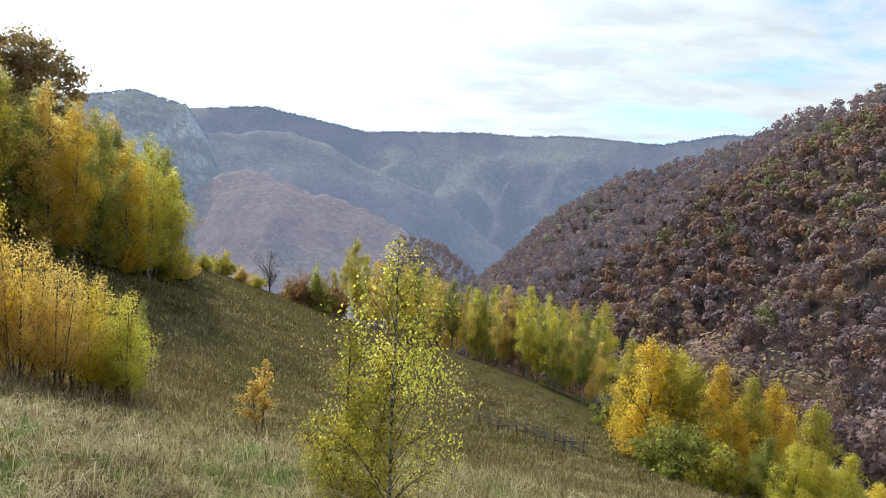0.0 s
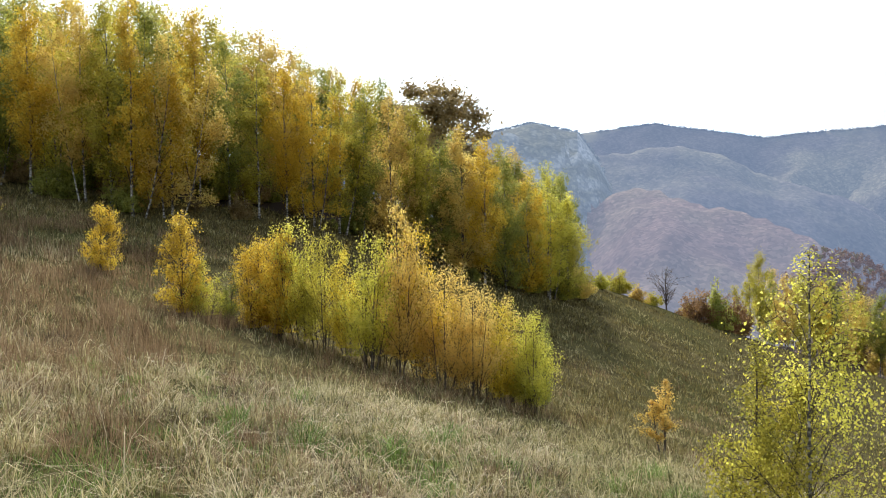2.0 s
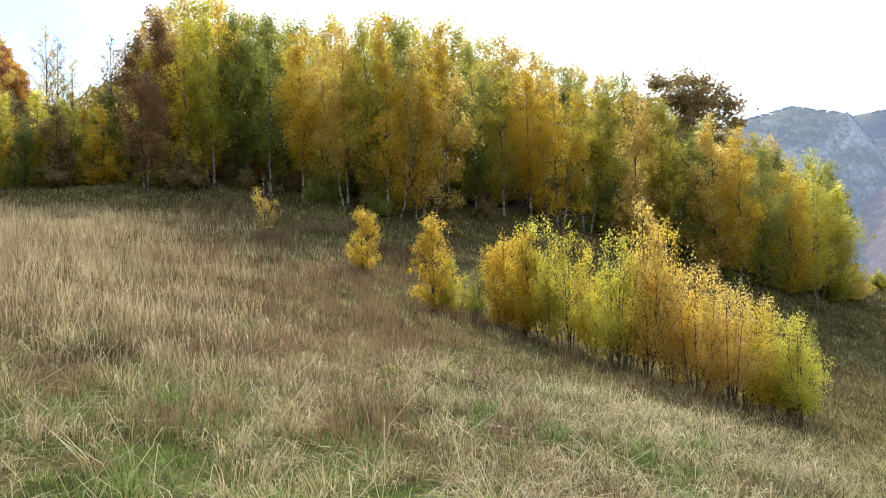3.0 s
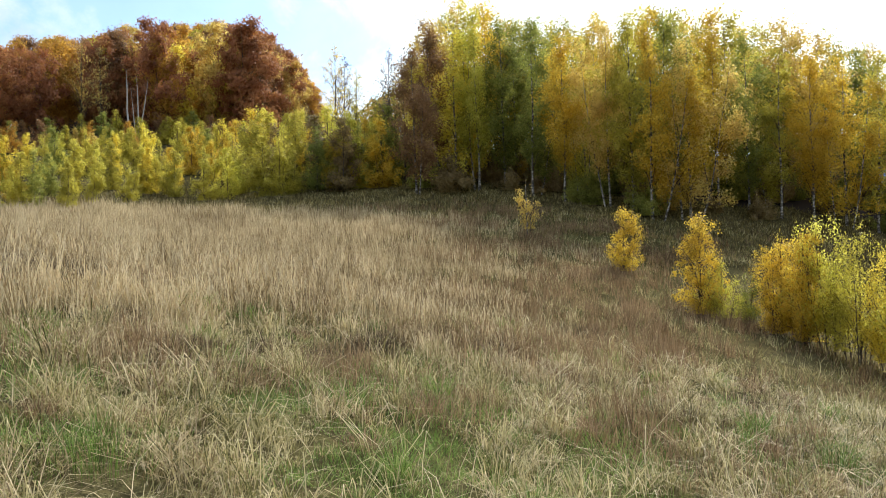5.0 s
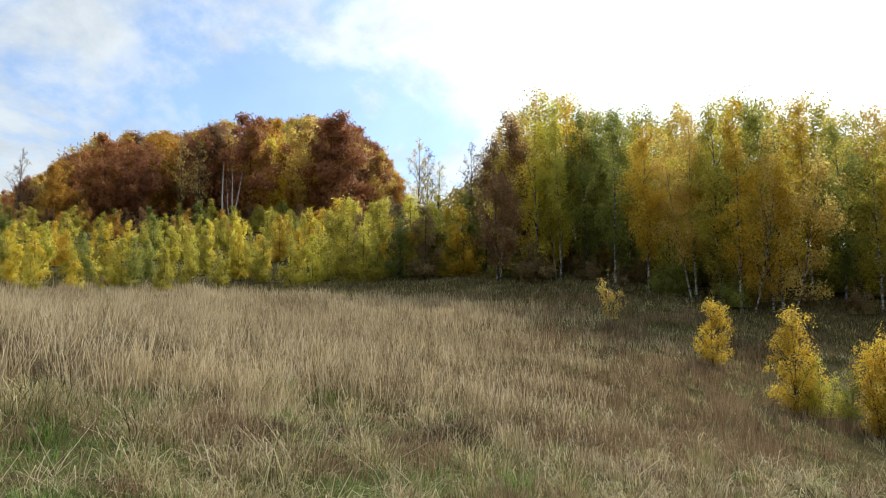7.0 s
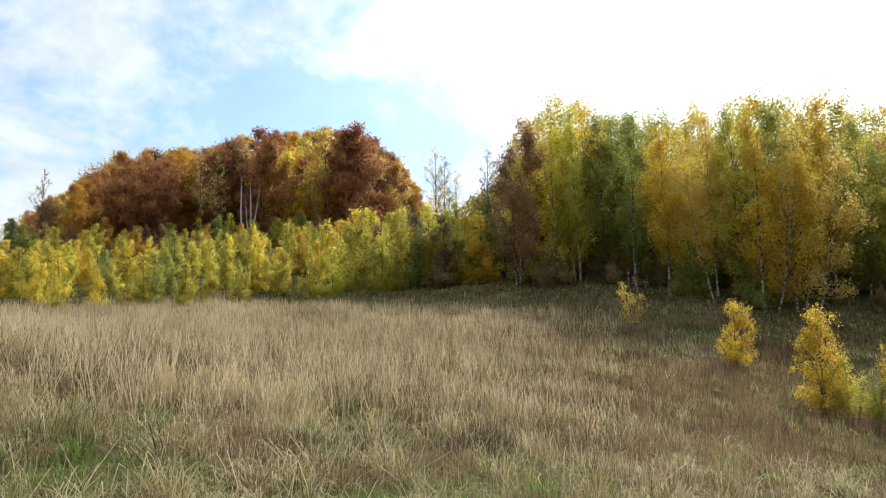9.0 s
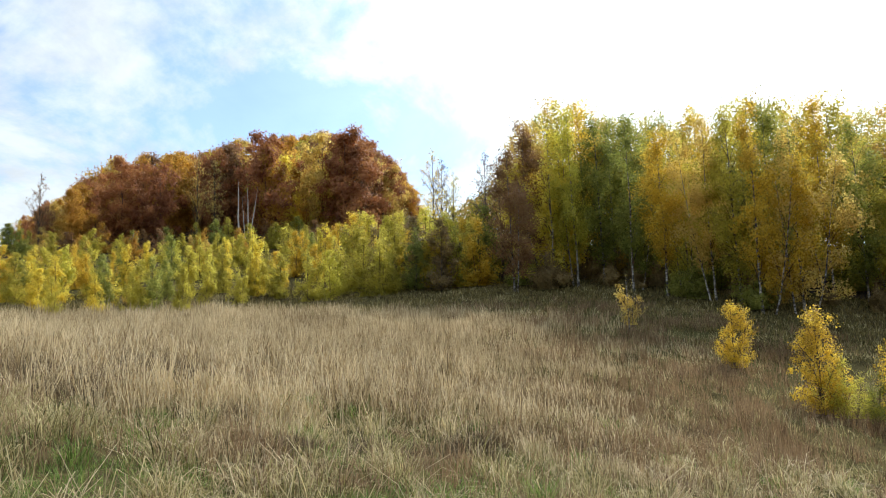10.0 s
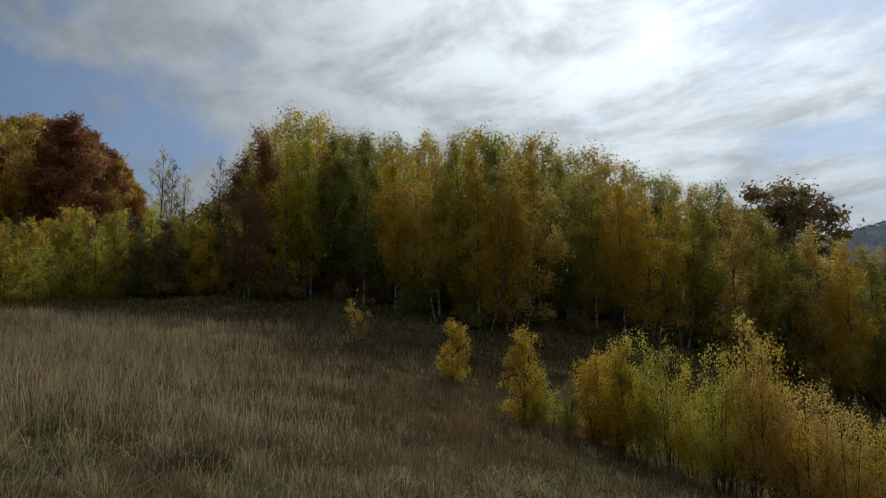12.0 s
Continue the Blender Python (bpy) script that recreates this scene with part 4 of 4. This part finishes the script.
for where, low, high, cards, size, mat, seed, label in (
        (np.concatenate([even(-45, 4, 122, 215, 6.2), even(-45, -18, 84, 122, 5.8)]), 9, 16, 900, 0.50, CANOPY, 300, "bare grey, brown and rust coloured woods low across the ravine"),
        (even(-45, 4, 215, 330, 6.2), 8, 15, 300, 0.92, CANOPY, 304, "rust and grey beech woods across the ravine"),
        (even(-45, 4, 330, 520, 6.4), 8, 15, 100, 1.6, CANOPY, 301, "bare brown and olive woods on the slope across the ravine"),
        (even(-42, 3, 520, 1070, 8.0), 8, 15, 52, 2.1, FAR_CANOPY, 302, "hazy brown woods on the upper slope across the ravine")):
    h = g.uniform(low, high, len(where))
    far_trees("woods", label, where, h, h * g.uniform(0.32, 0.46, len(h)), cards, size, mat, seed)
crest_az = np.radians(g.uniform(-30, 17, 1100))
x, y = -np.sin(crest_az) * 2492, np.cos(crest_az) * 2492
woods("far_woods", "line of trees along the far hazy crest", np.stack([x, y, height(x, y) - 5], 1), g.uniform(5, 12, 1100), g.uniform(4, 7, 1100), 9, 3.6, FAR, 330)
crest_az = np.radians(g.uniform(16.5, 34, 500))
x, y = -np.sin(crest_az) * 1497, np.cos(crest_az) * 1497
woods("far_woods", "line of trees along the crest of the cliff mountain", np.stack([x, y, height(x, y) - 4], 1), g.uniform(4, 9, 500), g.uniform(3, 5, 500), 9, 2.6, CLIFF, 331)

# ---- old pasture fence ----
fence = tagged(new("fence"), "old weathered wooden post and rail fence", "fence")
fence_a, fence_b = spot(-3.4, 59.5), spot(-11.0, 58.5)
fence.location = fence_a


def stake(low, high, thick, g):
    mid = (low + high) / 2 + Vector((g.uniform(-0.03, 0.03), g.uniform(-0.03, 0.03), 0))
    v, f = tube([low, mid, high], [thick, thick * 0.95, thick * 0.75], 6)
    return v, f


def fence_part(name, low, high, thick, g):
    v, f = stake(low - fence_a, high - fence_a, thick, g)
    me = quad_mesh(name, v, f, FENCE_WOOD, True)
    bm = bmesh.new()
    bm.from_mesh(me)
    bmesh.ops.holes_fill(bm, edges=[e for e in bm.edges if e.is_boundary])
    bm.to_mesh(me)
    bm.free()
    part(name, me, fence)


g2 = random.Random(31)
feet = []
for k in range(12):
    p = fence_a.lerp(fence_b, k / 11)
    p.z = float(height(p.x, p.y))
    feet.append(p)
    lean = Vector((g2.uniform(-0.12, 0.12), g2.uniform(-0.12, 0.12), g2.uniform(0.95, 1.4)))
    fence_part("post", p - Vector((0, 0, 0.3)), p + lean, g2.uniform(0.06, 0.085), g2)
for k in range(11):
    for h in (0.42, 0.72, 1.0):
        if g2.random() < 0.14:
            continue
        a = feet[k] + Vector((0.06, -0.06, h + g2.uniform(-0.12, 0.12)))
        b = feet[k + 1] + Vector((0.06, -0.06, h + g2.uniform(-0.12, 0.12)))
        fence_part("rail", a + (a - b) * 0.08, b + (b - a) * 0.08, g2.uniform(0.04, 0.055), g2)
fence_part("leaning_pole", feet[8] + Vector((0.1, -0.1, 0.45)), feet[11] + Vector((0.5, -0.2, 1.0)), 0.06, g2)
stump = tagged(new("fence_stake"), "lone weathered stake standing in the grass", "stake")
at = spot(-2.05, 61.5)
stump.location = at
part("stake_shaft", quad_mesh("stake_shaft", *tube([(0, 0, -0.3), (0.02, 0, 0.6), (0.06, 0, 1.3)], [0.06, 0.055, 0.04], 6), FENCE_WOOD, True), stump)

# ---- grass ----


def blades(name, label, feet, tall, wide, lean, mat, seed, fine=False):
    """Grass as one mesh: tufts of bent, pointed blades that droop outwards."""
    x, y, out = feet
    g = np.random.default_rng(seed)
    n = len(x)
    foot = np.stack([x, y, height(x, y) - 0.02], 1)
    b = out + g.normal(0, 0.7, n)
    way = np.stack([np.cos(b), np.sin(b), 0 * b], 1)
    a = b + np.pi / 2 + g.normal(0, 0.6, n)
    side = np.stack([np.cos(a), np.sin(a), 0 * a], 1) * wide[:, None] * 0.5
    bend = way * (tall * lean * g.uniform(0.2, 1.6, n))[:, None]
    up = np.stack([0 * a, 0 * a, tall], 1)
    if fine:
        low, mid, tip = foot + up * 0.45 + bend * 0.12, foot + up * 0.85 + bend * 0.45, foot + up * (1.0 - 0.25 * np.minimum(lean, 1)) + bend
        verts = np.stack([foot, low + side, low - side, mid + side * 0.8, mid - side * 0.8, tip], 1).reshape(-1, 3)
        base = (np.arange(n) * 6)[:, None, None]
        faces = (base + np.array([[0, 1, 2], [1, 3, 4], [1, 4, 2], [4, 3, 5]])[None]).reshape(-1, 3)
    else:
        verts = np.stack([foot + side, foot + up + bend, foot - side], 1).reshape(-1, 3)
        faces = np.arange(3 * n).reshape(n, 3)
    return tagged(new(name, quad_mesh(name, verts, faces, mat)), label, "grass", kind="stuff")


def field(n, az_low, az_high, r_low, r_high, power, seed, tuft=8, loose=1.0):
    """Random tufts of grass, thinning with distance."""
    g = np.random.default_rng(seed)
    k = n // tuft
    az = np.radians(g.uniform(az_low, az_high, k))
    r = r_low + (r_high - r_low) * g.uniform(0, 1, k) ** power
    cx, cy, spread = -np.sin(az) * r, np.cos(az) * r, (0.03 + 0.005 * r) * loose * g.uniform(0.5, 1.5, k)
    dx, dy = g.normal(0, 1, (k, tuft)) * spread[:, None], g.normal(0, 1, (k, tuft)) * spread[:, None]
    x, y, out = (cx[:, None] + dx).ravel(), (cy[:, None] + dy).ravel(), np.arctan2(dy, dx).ravel()
    size = np.repeat(g.uniform(0.6, 1.4, k), tuft)
    return x, y, out, np.hypot(x, y), np.degrees(np.arctan2(-x, y)), size, g


REACH = ([-34, -20, -10, 0, 15, 30, 42, 49, 54, 60, 66, 72, 112], [52, 58, 75, 90, 82, 58, 54, 49, 51, 56, 57, 66, 72])


def turf(x, y):
    """Where the fresh green turf shows between the dead grass."""
    r, az = np.hypot(x, y), np.degrees(np.arctan2(-x, y))
    return 0.6 * ripple(x, y, 4.0, 96, 3) + 0.7 * ripple(x, y, 1.1, 105, 3) + 0.4 * smooth(12, 7, r) * smooth(36, 48, az) * smooth(84, 70, az) - 0.05


def lumps(x, y):
    """The tussocks of the rough turf, above nought on a tussock and below it in the hollows."""
    return ripple(x, y, 0.8, 107, 3) + 0.35 * ripple(x, y, 2.6, 108, 2)


def bare(x, y, g):
    """False in the hollows between tufts, where the dark thatch shows."""
    return g.uniform(-0.15, 0.15, len(x)) + lumps(x, y) > -0.16


def mound(x, y):
    """How far the grass of a tussock has grown."""
    return 0.3 + 1.25 * smooth(-0.3, 0.7, lumps(x, y))


# tall straw of the upper meadow
x, y, out, r, az, size, g3 = field(460000, 42, 112, 8.0, 62, 1.3, 401, 9)
stand = smooth(8.5, 13, r + 2.5 * ripple(x, y, 6.0, 91)) * smooth(50, 76 - 10 * smooth(22, 8, r), az + 6 * ripple(x, y, 9.0, 92)) * (1 - smooth(0, 4, r - np.interp(az, [40, 48, 54, 60, 66, 72, 78, 84, 90], [22, 31, 37, 41, 43, 44, 46, 50, 55])))
keep = (bare(x, y, g3) | (r > 26)) & (g3.uniform(0, 1, len(x)) < stand * (0.72 + 0.5 * ripple(x, y, 3.0, 93)) * smooth(-0.75, -0.2, ripple(x, y, 1.5, 90, 3)))
x, y, out, r, size = x[keep], y[keep], out[keep], r[keep], size[keep]
tall = g3.uniform(0.4, 1.0, len(x)) * size * (0.78 + 0.3 * ripple(x, y, 4.0, 94)) * (0.6 + 0.4 * smooth(8, 16, r)) * (0.55 + 0.45 * smooth(56, 76, az[keep]))
close = r < 21
blades("straw_grass", "tall dry straw grass standing in the meadow", (x[~close], y[~close], out[~close]), tall[~close], 0.004 + 0.0008 * r[~close], 0.35, STRAW, 411)
blades("straw_grass", "tall dry straw grass with bent tips in the meadow", (x[close], y[close], out[close]), tall[close], 0.003 + 0.0007 * r[close], 0.5, STRAW, 421, True)
# russet drifts inside the straw
x, y, out, r, az, size, g3 = field(170000, 36, 112, 8, 50, 1.1, 406, 12)
keep = (ripple(x, y, 7.0, 101) + 0.5 * ripple(x, y, 2.0, 102) > 0.5 - 0.6 * smooth(72, 58, az) + 0.9 * smooth(52, 38, az)) & (r < np.interp(az, *REACH) - 4)
x, y, out, r, size = x[keep], y[keep], out[keep], r[keep], size[keep]
blades("russet_grass", "reddish brown drifts of dry grass in the meadow", (x, y, out), g3.uniform(0.25, 0.6, len(x)) * size, 0.004 + 0.0006 * r, 0.35, WEED, 416)
# short mixed grass, near and on the slope
x, y, out, r, az, size, g3 = field(320000, -34, 112, 9, 80, 1.4, 402, 10)
keep = (r < np.interp(az, *REACH)) & (bare(x, y, g3) | (r > 30))
x, y, out, r, size = x[keep], y[keep], out[keep], r[keep], size[keep]
blades("meadow_grass", "short pale green and straw coloured meadow grass", (x, y, out), g3.uniform(0.09, 0.27, len(x)) * size * mound(x, y), 0.004 + 0.0007 * r, 0.8, SHORT, 412)
# the same pasture underfoot and behind
x, y, out, r, az, size, g3 = field(150000, 100, 328, 0.4, 34, 0.7, 420, 12)
blades("meadow_grass", "short pale green and straw coloured grass of the pasture all round", (x, y, out), g3.uniform(0.09, 0.27, len(x)) * size, 0.005 + 0.0007 * r, 0.8, SHORT, 422)
x, y, out, r, az, size, g3 = field(24000, -34, 112, 0.4, 3.2, 0.7, 423, 12)
blades("meadow_grass", "short trodden grass underfoot", (x, y, out), g3.uniform(0.04, 0.12, len(x)) * size, np.full(len(x), 0.004), 1.0, SHORT, 424)
# close tussocks with long drooping blades
x, y, out, r, az, size, g3 = field(150000, -34, 112, 2.5, 17, 1.15, 407, 16, 1.3)
keep = (turf(x, y) < 0.35) & bare(x, y, g3)
x, y, out, r, size = x[keep], y[keep], out[keep], r[keep], size[keep]
blades("near_grass", "close tussocks of pale straw and greenish grass", (x, y, out), g3.uniform(0.07, 0.27, len(x)) * size * mound(x, y), 0.003 + 0.0008 * r, 1.0, SHORT, 417, True)
x, y, out, r, az, size, g3 = field(80000, 20, 112, 2.5, 16, 1.1, 408, 14, 1.6)
keep = (ripple(x, y, 3.0, 103, 3) > -0.25) & (turf(x, y) < 0.2) & bare(x, y, g3)
x, y, out, r, size = x[keep], y[keep], out[keep], r[keep], size[keep]
blades("lying_straw", "pale dead straw lying over in mats", (x, y, out), g3.uniform(0.08, 0.26, len(x)) * size * mound(x, y), 0.003 + 0.0007 * r, 1.7, STRAW, 418, True)
# long pale stalks fallen across the tussocks
x, y, out, r, az, size, g3 = field(900, -30, 112, 4, 14, 0.9, 460, 3, 4.0)
blades("fallen_stalks", "long pale dry stalks leaning over the tussocks", (x, y, out), g3.uniform(0.35, 0.7, len(x)), 0.003 + 0.0003 * r, 1.5, STRAW, 461, True)
# raised tussocks close by
g5 = np.random.default_rng(450)
for mat, label, count, seed in ((SHORT, "raised tussocks of pale grass with hanging blades", 150, 451), (FRESH, "raised tussocks of green grass", 90, 452), (WEED, "small russet tussocks in the near grass", 70, 453)):
    az, r = np.radians(g5.uniform(-30, 110, count)), 4 + 11 * g5.uniform(0, 1, count) ** 0.8
    wide = g5.uniform(0.06, 0.16, count)
    dx, dy = g5.normal(0, 1, (count, 170)) * wide[:, None], g5.normal(0, 1, (count, 170)) * wide[:, None]
    x, y = (-np.sin(az) * r)[:, None] + dx, (np.cos(az) * r)[:, None] + dy
    tall = g5.uniform(0.5, 1.0, (count, 170)) * g5.uniform(0.2, 0.5, count)[:, None] * np.exp(-(dx ** 2 + dy ** 2) / (6 * wide[:, None] ** 2))
    blades("tussocks", label, (x.ravel(), y.ravel(), np.arctan2(dy, dx).ravel()), tall.ravel(), 0.0025 + 0.0004 * np.hypot(x, y).ravel(), 0.8, mat, seed, True)
# dull grass along the grove; its dark colour stands in for the grove's shade
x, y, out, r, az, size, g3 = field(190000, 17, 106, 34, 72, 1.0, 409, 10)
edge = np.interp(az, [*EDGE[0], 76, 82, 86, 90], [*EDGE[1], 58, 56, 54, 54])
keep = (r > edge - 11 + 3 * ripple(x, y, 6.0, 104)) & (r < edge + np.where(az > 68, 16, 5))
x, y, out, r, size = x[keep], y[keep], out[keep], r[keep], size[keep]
blades("shade_grass", "dull brownish green grass along the grove's edge, shade put into its colour", (x, y, out), g3.uniform(0.1, 0.3, len(x)) * size, 0.006 + 0.0009 * r, 0.6, DULL, 419)
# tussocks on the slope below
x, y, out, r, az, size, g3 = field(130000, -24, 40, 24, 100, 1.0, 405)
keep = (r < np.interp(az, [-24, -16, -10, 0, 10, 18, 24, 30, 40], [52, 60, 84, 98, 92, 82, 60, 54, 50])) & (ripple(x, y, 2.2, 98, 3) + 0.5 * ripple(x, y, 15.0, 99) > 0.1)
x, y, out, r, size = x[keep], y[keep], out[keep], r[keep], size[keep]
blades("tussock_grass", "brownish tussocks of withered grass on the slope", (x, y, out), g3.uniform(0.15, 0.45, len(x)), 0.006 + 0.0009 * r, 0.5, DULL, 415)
# fresh green patches
x, y, out, r, az, size, g3 = field(190000, -34, 112, 2.2, 15, 1.1, 403, 14, 2.0)
keep = turf(x, y) > 0.05
x, y, out, r, size = x[keep], y[keep], out[keep], r[keep], size[keep]
blades("green_grass", "patches of fresh green grass", (x, y, out), g3.uniform(0.06, 0.16, len(x)), 0.004 + 0.0006 * r, 0.9, FRESH, 413)
# dead weeds, thick under the thicket and in drifts on the slope
x, y, out, r, az, size, g3 = field(160000, -34, 112, 4, 60, 1.2, 404)
band = np.exp(-((r - np.interp(az, [15, 21, 30, 46, 58], [30, 24.5, 23.5, 27, 40])) / 1.6) ** 2) * smooth(14, 20, az) * (1 - smooth(50, 60, az))
keep = g3.uniform(0, 1, len(x)) < np.maximum(band, smooth(0.05, 0.7, ripple(x, y, 8.0, 97)) * 0.8)
keep &= r < np.interp(az, [-34, -20, -10, 0, 15, 30, 50, 66, 112], [50, 55, 60, 60, 60, 56, 48, 54, 46])
x, y, out, r, size = x[keep], y[keep], out[keep], r[keep], size[keep]
blades("dead_weeds", "drifts of dead russet weeds in the grass", (x, y, out), g3.uniform(0.15, 0.5, len(x)), 0.004 + 0.0006 * r, 0.5, WEED, 414)

# dark clumps of dead herbs in the meadow; the one at 83.4 also stands in for the dark of a hollow
g4 = np.random.default_rng(440)
for az, r, wide, h in ((91.5, 13.5, 0.6, 0.8), (94.0, 13.0, 0.45, 0.65), (95.8, 15.0, 0.55, 0.8), (93.2, 16.2, 0.5, 0.75), (90.0, 14.6, 0.5, 0.7), (87.2, 15.0, 0.45, 0.55), (97.5, 11.5, 0.5, 0.6), (99.5, 12.5, 0.5, 0.6), (83.4, 8.6, 0.32, 0.28), (81.6, 8.9, 0.25, 0.3),
                       (88.0, 10.5, 0.35, 0.4), (77.5, 9.8, 0.3, 0.35), (73.5, 9.6, 0.28, 0.35), (70.5, 10.5, 0.3, 0.5), (62.0, 11.5, 0.35, 0.5), (48.5, 9.5, 0.3, 0.4), (55.0, 16.0, 0.4, 0.5), (44.0, 13.0, 0.35, 0.4)):
    p = spot(az, r)
    n_blade = 620
    dx, dy = g4.normal(0, wide, n_blade) * 0.6, g4.normal(0, wide, n_blade) * 0.6
    blades("dead_herb", "dark brown clump of dead herbs in the meadow", (p.x + dx, p.y + dy, np.arctan2(dy, dx)), g4.uniform(0.3, 1.0, n_blade) * h, np.full(n_blade, 0.012), 0.45, HERB, int(az * 10))

# the models have served
for top in KEPT:
    for ob in [*top.children_recursive, top]:
        bpy.data.objects.remove(ob)
